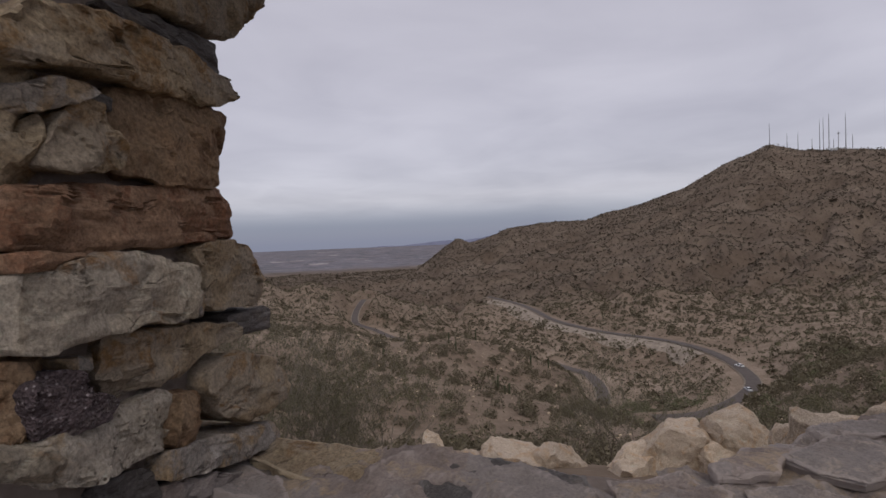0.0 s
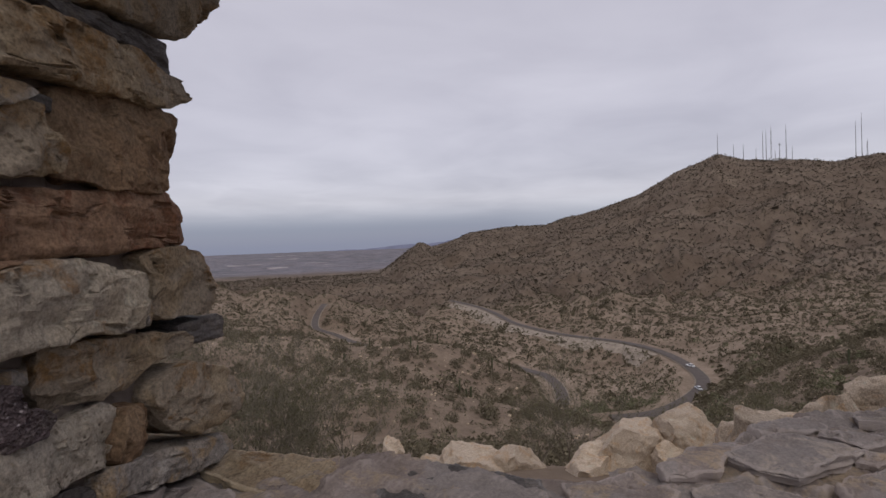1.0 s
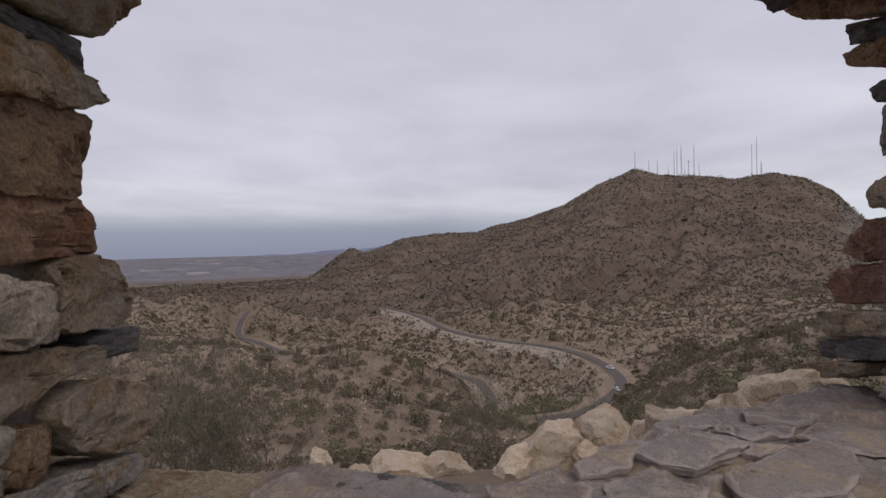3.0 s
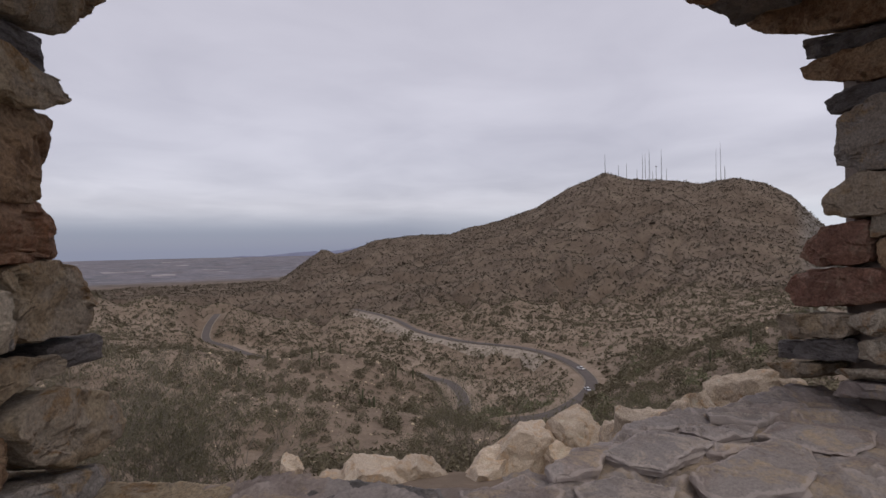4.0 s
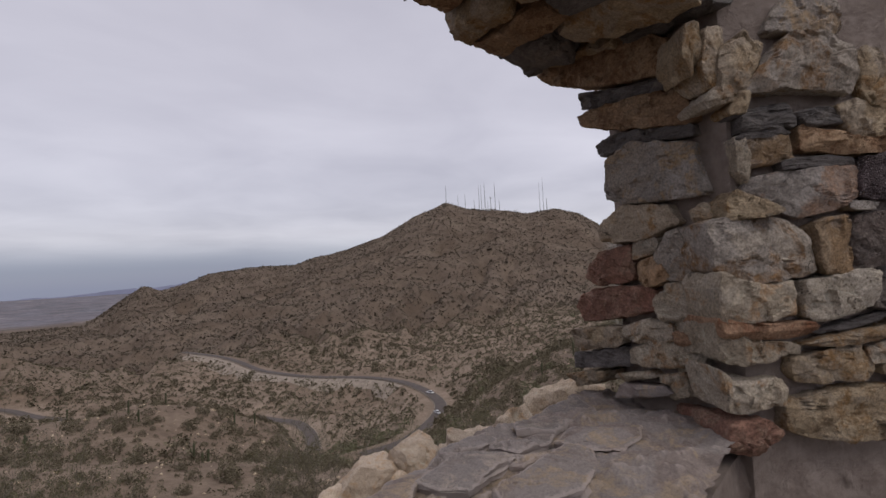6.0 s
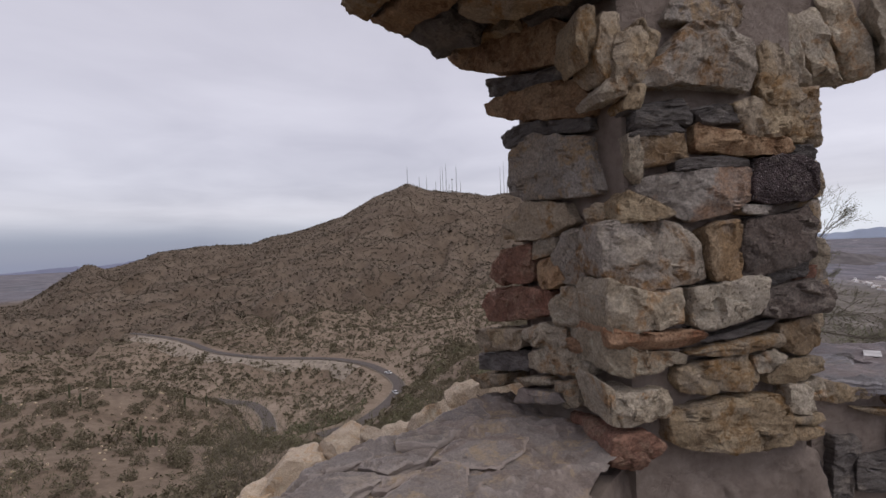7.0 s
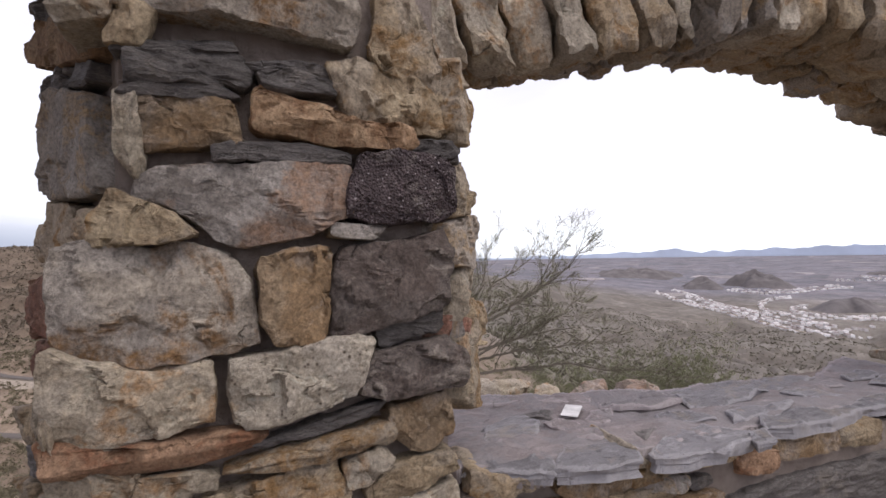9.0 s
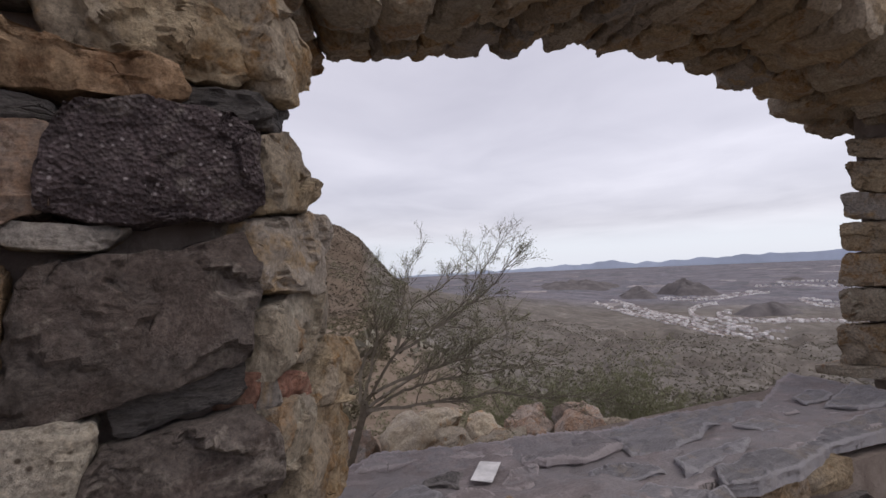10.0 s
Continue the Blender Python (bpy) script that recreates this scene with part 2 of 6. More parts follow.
def mortar_material():
    m, nt, b = nodes("grey_brown_mortar", 0.95)
    v = nt.nodes.new("ShaderNodeTexCoord").outputs["Object"]
    col = ramp(nt, noise_tex(nt, v, 14.0, 8, 0.65), [(0.3, (0.215, 0.17, 0.146)), (0.7, (0.345, 0.285, 0.248))])
    nt.links.new(col, b.inputs["Base Color"])
    bump(nt, b, noise_tex(nt, v, 24.0, 12, 0.75), 1.0, 0.03)
    return m


MORTAR = mortar_material()
BED = ROCKS["rose"]


def land_material():
    m, nt, b = nodes("desert_soil", 1.0)
    n, l = nt.nodes.new, nt.links.new
    geo = n("ShaderNodeNewGeometry")
    v = geo.outputs["Position"]
    broad = noise_tex(nt, v, 0.012, 6, 0.6, 0.4)
    mid = noise_tex(nt, v, 0.09, 8, 0.65, 0.3)
    fine = noise_tex(nt, v, 0.9, 8, 0.7)
    soil = ramp(nt, mid, [(0.3, (0.175, 0.134, 0.102)), (0.5, (0.23, 0.18, 0.139)), (0.7, (0.295, 0.238, 0.188))])
    # the far mountain is darker, browner rock; beyond lie fields and towns, tinted with haze
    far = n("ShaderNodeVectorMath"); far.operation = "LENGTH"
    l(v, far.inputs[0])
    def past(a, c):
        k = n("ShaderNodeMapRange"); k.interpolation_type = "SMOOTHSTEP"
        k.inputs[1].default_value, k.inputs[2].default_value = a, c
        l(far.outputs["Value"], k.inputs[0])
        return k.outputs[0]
    brown = ramp(nt, noise_tex(nt, v, 0.03, 8, 0.65, 0.5), [(0.3, (0.11, 0.083, 0.064)), (0.55, (0.149, 0.115, 0.088)), (0.75, (0.193, 0.155, 0.12))])
    soil = mix_rgb(nt, past(420.0, 640.0), soil, brown)
    side = n("ShaderNodeVectorMath"); side.operation = "DOT_PRODUCT"; side.inputs[1].default_value = (0.55, -0.835, 0)
    l(v, side.inputs[0])
    east = n("ShaderNodeMapRange"); east.interpolation_type = "SMOOTHSTEP"
    east.inputs[1].default_value, east.inputs[2].default_value = 1.0, 30.0
    l(side.outputs["Value"], east.inputs[0])
    # valley brush soil, its browns greyed a little to suggest haze
    brush = ramp(nt, noise_tex(nt, v, 0.035, 9, 0.7, 0.6), [(0.32, (0.115, 0.103, 0.093)), (0.5, (0.158, 0.143, 0.13)), (0.66, (0.235, 0.213, 0.194))])
    soil = mix_rgb(nt, east.outputs[0], soil, brush)
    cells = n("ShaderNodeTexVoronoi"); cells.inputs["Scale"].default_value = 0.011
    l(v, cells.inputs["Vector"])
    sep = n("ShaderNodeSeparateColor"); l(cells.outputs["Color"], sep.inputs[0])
    # patchwork of plots with distance haze painted in as blue-grey
    hazy_fields = ramp(nt, sep.outputs[0], [(0.0, (0.15, 0.15, 0.162)), (0.35, (0.172, 0.166, 0.185)), (0.7, (0.192, 0.182, 0.2)), (0.96, (0.208, 0.194, 0.206)), (1.0, (0.38, 0.35, 0.34))])
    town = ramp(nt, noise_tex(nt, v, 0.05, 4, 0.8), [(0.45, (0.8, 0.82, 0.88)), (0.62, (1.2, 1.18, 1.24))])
    soil = mix_rgb(nt, past(1350.0, 1700.0), soil, mix_rgb(nt, 1.0, hazy_fields, town, "MULTIPLY"))
    tint = ramp(nt, broad, [(0.38, (0.8, 0.755, 0.71)), (0.62, (1.1, 1.08, 1.05))])
    col = mix_rgb(nt, 1.0, soil, tint, "MULTIPLY")
    g = ramp(nt, fine, [(0.3, (0.6, 0.6, 0.58)), (0.7, (1.2, 1.2, 1.2))])
    col = mix_rgb(nt, 0.8, col, g, "MULTIPLY")
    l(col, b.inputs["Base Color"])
    bump(nt, b, fine, 0.45, 0.5)
    return m


def leaf_material(name, a, c):
    m, nt, b = nodes(name, 0.85)
    info = nt.nodes.new("ShaderNodeNewGeometry")
    col = ramp(nt, info.outputs["Random Per Island"], [(0.0, a), (1.0, c)])
    nt.links.new(col, b.inputs["Base Color"])
    return m


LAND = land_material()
SHRUB = leaf_material("desert_shrub", (0.09, 0.076, 0.048), (0.165, 0.14, 0.092))


def plain(name, colour, rough=0.8, scale=20.0, spread=0.25, metal=0.0):
    m, nt, b = nodes(name, rough)
    v = nt.nodes.new("ShaderNodeTexCoord").outputs["Object"]
    col = ramp(nt, noise_tex(nt, v, scale, 6, 0.6), [(0.3, tuple(c * (1 - spread) for c in colour)), (0.7, tuple(c * (1 + spread) for c in colour))])
    nt.links.new(col, b.inputs["Base Color"])
    b.inputs["Metallic"].default_value = metal
    return m


LAND_DARK = plain("dark_far_hill", (0.125, 0.112, 0.112), 1.0, 0.03, 0.3)

# ---- mesh helpers ----


def mesh_object(name, verts, faces, material, parent=None, smooth=False):
    me = bpy.data.meshes.new(name)
    me.from_pydata([tuple(p) for p in verts], [], faces)
    me.materials.append(material)
    if smooth:
        me.shade_smooth()
    ob = new(name, me)
    ob.parent = parent
    return ob


def quick_mesh(name, verts, tris, material):
    """A large joined mesh from arrays of places and of triangles or quads."""
    me = bpy.data.meshes.new(name)
    verts, tris = np.asarray(verts, np.float32), np.asarray(tris, np.int32)
    k = tris.shape[1]
    me.vertices.add(len(verts)); me.vertices.foreach_set("co", verts.ravel())
    me.loops.add(tris.size); me.loops.foreach_set("vertex_index", tris.ravel())
    me.polygons.add(len(tris))
    me.polygons.foreach_set("loop_start", np.arange(0, tris.size, k, dtype=np.int32))
    me.polygons.foreach_set("loop_total", np.full(len(tris), k, np.int32))
    me.update(calc_edges=True)
    me.materials.append(material)
    return new(name, me)


# ---- the land: one sheet from the foot of the wall to the horizon ----
ORIGIN = (0.5, -0.1)


def table(az, pairs):
    a, e = zip(*pairs)
    return np.interp(az, a, e)


def land_angles(az):
    """The height of the land, as angles above the level through the eye, at rings of growing distance."""
    return [
        (1.0, 0 * az - 58.0),
        (3.0, table(az, [(-57.3, -31.5), (46.87, -31.5), (62.77, -22), (83.79, -18), (113.8, -18), (151.63, -28)])),
        (6.0, table(az, [(-57.3, -25), (32.01, -25), (52, -23), (65.08, -18), (83.79, -15.5), (113.8, -15), (151.63, -25)])),
        (20.0, table(az, [(-57.3, -24), (22.06, -25), (36.84, -23), (52, -19), (62.77, -16), (83.79, -17), (113.8, -17), (151.63, -22)])),
        (45.0, table(az, [(-57.3, -20), (-15.3, -21), (22.06, -24), (36.84, -22), (46.87, -17.5), (59.3, -11), (69.7, -14), (83.79, -17), (113.8, -17)])),
        (75.0, table(az, [(-57.3, -13), (-15.3, -14), (2.7, -16), (20.07, -19.5), (32.01, -21), (37.76, -19), (46.87, -14.5), (59.3, -7.5), (69.7, -12), (83.79, -16), (113.8, -16)])),
        (110.0, table(az, [(-57.3, -8), (-15.3, -8.8), (-9.3, -9.2), (-6.3, -9.6), (-2.3, -11.2), (2.7, -12.1), (6.5, -11.5), (10.44, -12.1), (14.6, -13.4), (19.47, -15.2), (21.07, -17.8), (22.76, -20.5), (32.01, -21.5), (35.92, -19.5), (39.6, -16.5), (44.82, -13), (49.95, -10.3), (55.13, -8), (59.3, -6), (67.39, -10), (75.74, -14), (113.8, -15)])),
        (200.0, table(az, [(-57.3, -9), (-15.3, -11.5), (4.7, -15), (14.1, -16.5), (20.07, -18), (23.06, -20.2), (28.03, -20.4), (32.01, -19.2), (35.46, -17.8), (38.68, -15.4), (44.82, -12.5), (52, -10), (59.3, -6.5), (69.7, -11), (83.79, -14), (113.8, -14)])),
        (265.0, table(az, [(-57.3, -9), (-15.3, -11), (4.7, -14), (14.1, -15.6), (20.07, -16), (24.05, -16.3), (28.03, -16.2), (32.01, -15.6), (35, -14.8), (37.76, -14.0), (41.7, -12.2), (49.95, -9.8), (59.3, -6.5), (69.7, -10.5), (83.79, -13.5), (113.8, -13.5)])),
        (385.0, table(az, [(-57.3, -5), (-15.3, -7), (-5.3, -10.4), (-0.3, -11.5), (4.7, -12), (10.44, -12.2), (14.1, -11.9), (18.08, -11.0), (21.07, -10.4), (24.05, -10.2), (30.02, -9.9), (34, -9.6), (37.76, -9.5), (44.82, -8.4), (59.3, -5.8), (69.7, -9.5), (83.79, -12.5), (113.8, -12.5)])),
        (520.0, table(az, [(-57.3, -3), (-15.3, -3.3), (-12.3, -5.2), (-9.8, -4.7), (-6.8, -4.4), (-3.3, -4.8), (-0.8, -6.1), (2.7, -7.2), (6.7, -8.4), (10.44, -7.6), (13.92, -7.6), (18.08, -7.3), (23.06, -7.0), (30.02, -6.6), (36.84, -6.3), (44.82, -5.6), (59.3, -4.8), (69.7, -8.4), (83.79, -11.5), (113.8, -11.5)])),
        (680.0, table(az, [(-57.3, -5), (-15.3, -5), (-2.3, -6.8), (5.7, -8), (10.44, -6.6), (13.92, -5.2), (18.08, -4.8), (22.06, -4.2), (32.01, -3.2), (41.7, -2.6), (52, -2.6), (59.3, -3.4), (69.7, -7), (83.79, -10), (113.8, -10)])),
        (920.0, table(az, [(-57.3, -4.2), (-7.3, -4.4), (2.7, -4.6), (7.69, -4.2), (12.27, -2.6), (22.06, -1.2), (32.01, 0.6), (39.6, 2.4), (46.87, 2.0), (54.09, 1), (62.77, -2.5), (69.7, -5), (83.79, -8.2), (113.8, -8.2)])),
        (1250.0, table(az, [(-57.3, -3.6), (2.7, -3.4), (4.1, -2.4), (6.2, -0.85), (7.5, 0.05), (8.97, -0.5), (11.17, 0.1), (13.64, 1.0), (17.58, 1.45), (22.06, 1.5), (24.55, 2.3), (28.03, 3.0), (32.01, 4.3), (35.64, 6.4), (39.7, 7.9), (42.22, 7.0), (44.82, 6.8), (48.92, 6.1), (52, 6.35), (54.5, 5.7), (56.69, 4.3), (58.26, 2.3), (60.46, -0.4), (62.77, -1.8), (69.7, -3.2), (83.79, -5.8), (113.8, -6)])),
        (1700.0, table(az, [(-57.3, -2.8), (2.69, -2.8), (62.77, -2.6), (69.7, -2.9), (78.76, -3.3), (83.79, -3.9), (113.8, -4.0)])),
        (2600.0, table(az, [(-57.3, -1.7), (52, -1.7), (69.7, -1.6), (83.79, -1.9), (113.8, -1.95)])),
        (4700.0, table(az, [(-57.3, -0.6), (52, -0.6), (73.72, -0.45), (113.8, -0.45)])),
    ]


# road lines as (bearing, distance, level)
ROAD_ROWS = [
    [(10.9, 575, -68), (13.73, 522, -68.2), (15.89, 478, -69.2), (18.08, 430, -71), (21.07, 390, -70.2), (24.25, 362, -69), (29.82, 336, -67.5), (33.41, 306, -65.5), (35.74, 284, -65.6), (37.3, 262, -65.8), (37.76, 245, -65.8), (36.84, 228, -66.5), (34.6, 208, -66.4), (32.41, 197, -66), (28.53, 190, -66)],
    [(17.58, 305, -76.5), (19.77, 288, -75.5), (21.56, 277, -75), (22.76, 260, -75), (23.26, 245, -75), (23.36, 228, -75)],
    [(-3.5, 505, -57), (-3.9, 488, -59), (-4.5, 470, -65), (-4.5, 440, -70), (-2.5, 420, -73), (-0.7, 400, -76), (1.5, 385, -78)],
]


def spline(pts, step):
    out = []
    for k in range(len(pts) - 1):
        p0, p1, p2, p3 = (Vector(pts[min(max(j, 0), len(pts) - 1)]) for j in (k - 1, k, k + 1, k + 2))
        n = max(2, int((p2 - p1).length / step))
        for i in range(n):
            t = i / n
            out.append(0.5 * (2 * p1 + (p2 - p0) * t + (2 * p0 - 5 * p1 + 4 * p2 - p3) * t * t + (3 * p1 - p0 - 3 * p2 + p3) * t**3))
    out.append(Vector(pts[-1]))
    return out


ROADS = [spline([(ORIGIN[0] + r * math.sin(radians(a)), ORIGIN[1] + r * math.cos(radians(a)), z) for a, r, z in rows], 3.0) for rows in ROAD_ROWS]
ROAD_XYZ = np.array([p[:] for line in ROADS for p in line])


def graded(x, y, z):
    """Cut and fill: the land eases to the road's level beside it."""
    r = np.hypot(x, y)
    want = np.flatnonzero((r > 170) & (r < 620) & (np.arctan2(x, y) > -0.35) & (np.arctan2(x, y) < 0.82))
    z = z.copy()
    for k in range(0, len(want), 4000):
        w = want[k : k + 4000]
        d2 = (x[w][:, None] - ROAD_XYZ[:, 0]) ** 2 + (y[w][:, None] - ROAD_XYZ[:, 1]) ** 2
        j = d2.argmin(1)
        d = np.sqrt(d2[np.arange(len(w)), j])
        m = np.clip((d - 5.5) / 16.0, 0, 1)
        m = m * m * (3 - 2 * m)
        z[w] = ROAD_XYZ[j, 2] * (1 - m) + z[w] * m
    return z


def land_height(az, r):
    """Height of the land at azimuths (degrees) and distances from ORIGIN."""
    rings = land_angles(az)
    lr = np.log(r)
    z = None
    rs = np.log([k for k, _ in rings])
    els = np.stack([e for _, e in rings])
    idx = np.clip(np.searchsorted(rs, lr) - 1, 0, len(rs) - 2)
    f = np.clip((lr - rs[idx]) / (rs[idx + 1] - rs[idx]), 0, 1)
    f = f * f * (3 - 2 * f) * 0.5 + f * 0.5
    cols = np.arange(len(az))
    el = els[idx, cols] * (1 - f) + els[idx + 1, cols] * f
    x, y = ORIGIN[0] + r * np.sin(np.radians(az)), ORIGIN[1] + r * np.cos(np.radians(az))
    z = 1.5 + r * np.tan(np.radians(el))
    flat = np.clip((r - 2500) / 1500, 0, 1)
    rough = np.clip(r - 6, 0, None) * 0.016 * (1 - 0.93 * flat)
    rough = np.where(r > 800, rough * np.clip(1 - (r - 800) / 900, 0.15, 1), rough)
    z = z + rough * 0.5 * fbm(x / 22.0, y / 22.0, 5, 3) * np.clip(60 / r + 0.25, 0, 1)
    ridged = 0.9 - 2.0 * np.abs(fbm(x / 170.0, y / 170.0, 4, 9)) + 0.5 * fbm(x / 60.0, y / 60.0, 4, 14)
    crest = np.exp(-(((r - 1250) / 170) ** 2))
    z = z + rough * 0.4 * ridged * np.clip(r / 300 - 0.25, 0, 1) * (1 - 0.8 * crest)
    # gullies and spurs running down the mountain
    gully = 0.6 - 2.2 * np.abs(fbm(az / 4.5 + 0.8 * fbm(x / 120, y / 120, 3, 5), r / 520.0, 4, 33))
    z = z + 8.0 * gully * np.clip((r - 400) / 200, 0, 1) * np.clip((1180 - r) / 200, 0, 1)
    # under the lookout's floor the ground keeps below it
    inner = (r < 9) & ((x - 2.9) * -1.84 - (y - 0.24) * 1.85 > -0.9) & (y < 1.2)
    z = np.where(inner, np.minimum(z, -0.25), z)
    return x, y, graded(x, y, z)


def build_land():
    az = np.concatenate([np.arange(-180, -60, 4.0), np.arange(-60, 112, 0.34), np.arange(112, 180, 4.0)])
    rr = np.exp(np.concatenate([np.linspace(0, np.log(170.0), 140, False), np.linspace(np.log(170.0), np.log(600.0), 165, False), np.linspace(np.log(600.0), np.log(4700.0), 110)]))
    na, nr = len(az), len(rr)
    verts = np.empty((nr, na, 3))
    for k, r in enumerate(rr):
        verts[k] = np.stack(land_height(az, np.full(na, r)), 1)
    i, j = np.meshgrid(np.arange(nr - 1), np.arange(na), indexing="ij")
    j2 = (j + 1) % na
    quads = np.stack([i * na + j, i * na + j2, (i + 1) * na + j2, (i + 1) * na + j], -1).reshape(-1, 4)
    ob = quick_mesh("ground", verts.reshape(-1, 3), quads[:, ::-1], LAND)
    ob.data.shade_smooth()
    tagged(ob, "dry stony desert ground falling away to hills and plain", "ground", kind="structure")


build_land()


# ---- stones ----
FACES = {
    "JL": ((-0.6, 0.93), (-0.4, 1.75)),
    "JM": ((-1.3, 0.7), (-0.6, 0.93)),
    "J1": ((2.41, 1.62), (2.185, 0.6)),
    "PB": ((2.12, 0.635), (2.8, 0.155)),
    "J2": ((2.8, 0.17), (3.3, 0.345)),
    "W2": ((2.915, 0.21), (4.075, -0.84)),
    "JC": ((5.43, -1.16), (4.80, -1.91)),
}
BOXES = {}


def box_grid(n):
    """The points of a box's skin, -1 to 1, n steps a side, and its quads."""
    if n in BOXES:
        return BOXES[n]
    index, pts, quads = {}, [], []

    def at(*k):
        if k not in index:
            index[k] = len(pts)
            pts.append([2 * c / n - 1 for c in k])
        return index[k]

    for axis in range(3):
        for side in (0, n):
            for i in range(n):
                for j in range(n):
                    ring = []
                    for a, c in ((i, j), (i + 1, j), (i + 1, j + 1), (i, j + 1)):
                        k = [a, c]
                        k.insert(axis, side)
                        ring.append(at(*k))
                    flip = (side == 0) != (axis == 1)
                    quads.append(tuple(ring[::-1] if flip else ring))
    BOXES[n] = np.array(pts), quads
    return BOXES[n]


def lump(name, corners, kind, parent, seed, n=9, sharp=7.0, chips=7, rough=0.012, grain=9.0, round_off=0.9, crease=32):
    """A broken stone filling the eight-cornered room given (bottom four, then top four, front pair first)."""
    rnd = random.Random(seed)
    p, quads = box_grid(n)
    q = p / (np.abs(p) ** sharp).sum(1, keepdims=True) ** (1 / sharp)
    for _ in range(chips):
        m = np.array([rnd.choice((-1, 0, 1)) + rnd.uniform(-0.35, 0.35) for _ in range(3)])
        m /= np.linalg.norm(m) + 1e-6
        reach = q @ m
        d = reach.max() * rnd.uniform(round_off - 0.1, round_off + 0.08)
        q = q - np.maximum(reach - d, 0)[:, None] * m
    s, t, w = ((q + 1) / 2).T[:, :, None]
    c = np.array(corners, float)
    low = (c[0] * (1 - s) + c[1] * s) * (1 - w) + (c[3] * (1 - s) + c[2] * s) * w
    top = (c[4] * (1 - s) + c[5] * s) * (1 - w) + (c[7] * (1 - s) + c[6] * s) * w
    v = low * (1 - t) + top * t
    off = Vector((rnd.uniform(-50, 50), rnd.uniform(-50, 50), rnd.uniform(-50, 50)))
    for k in range(len(v)):
        a = Vector(v[k])
        d = noise.noise_vector(a * grain + off) + 0.5 * noise.noise_vector(a * grain * 2.3 + off) + 0.35 * noise.noise_vector(a * grain * 5.1 + off)
        v[k] += np.array(d) * rough
    ob = mesh_object(name, v, quads, ROCKS[kind], parent, smooth=True)
    ob.data.set_sharp_from_angle(angle=radians(crease))
    return ob


COUNT = [0]


def rounded(outline):
    """The outline with its corners cut once."""
    out = []
    for k, p in enumerate(outline):
        q = outline[(k + 1) % len(outline)]
        out += [(p[0] * (1 - f) + q[0] * f, p[1] * (1 - f) + q[1] * f) for f in (0.09, 0.91)]
    return out


def reach(outline, mid, way):
    """How far the outline lies from its middle along each way."""
    far = np.full(len(way), 0.01)
    for k, p in enumerate(outline):
        q = outline[(k + 1) % len(outline)]
        a, e = np.array(p) - mid, np.array(q) - np.array(p)
        den = way[:, 0] * e[1] - way[:, 1] * e[0]
        den = np.where(np.abs(den) < 1e-9, 1e-9, den)
        t, f = (a[0] * e[1] - a[1] * e[0]) / den, (a[0] * way[:, 1] - a[1] * way[:, 0]) / den
        far = np.where((t > 0) & (f >= -1e-6) & (f <= 1 + 1e-6), np.maximum(far, t), far)
    return far


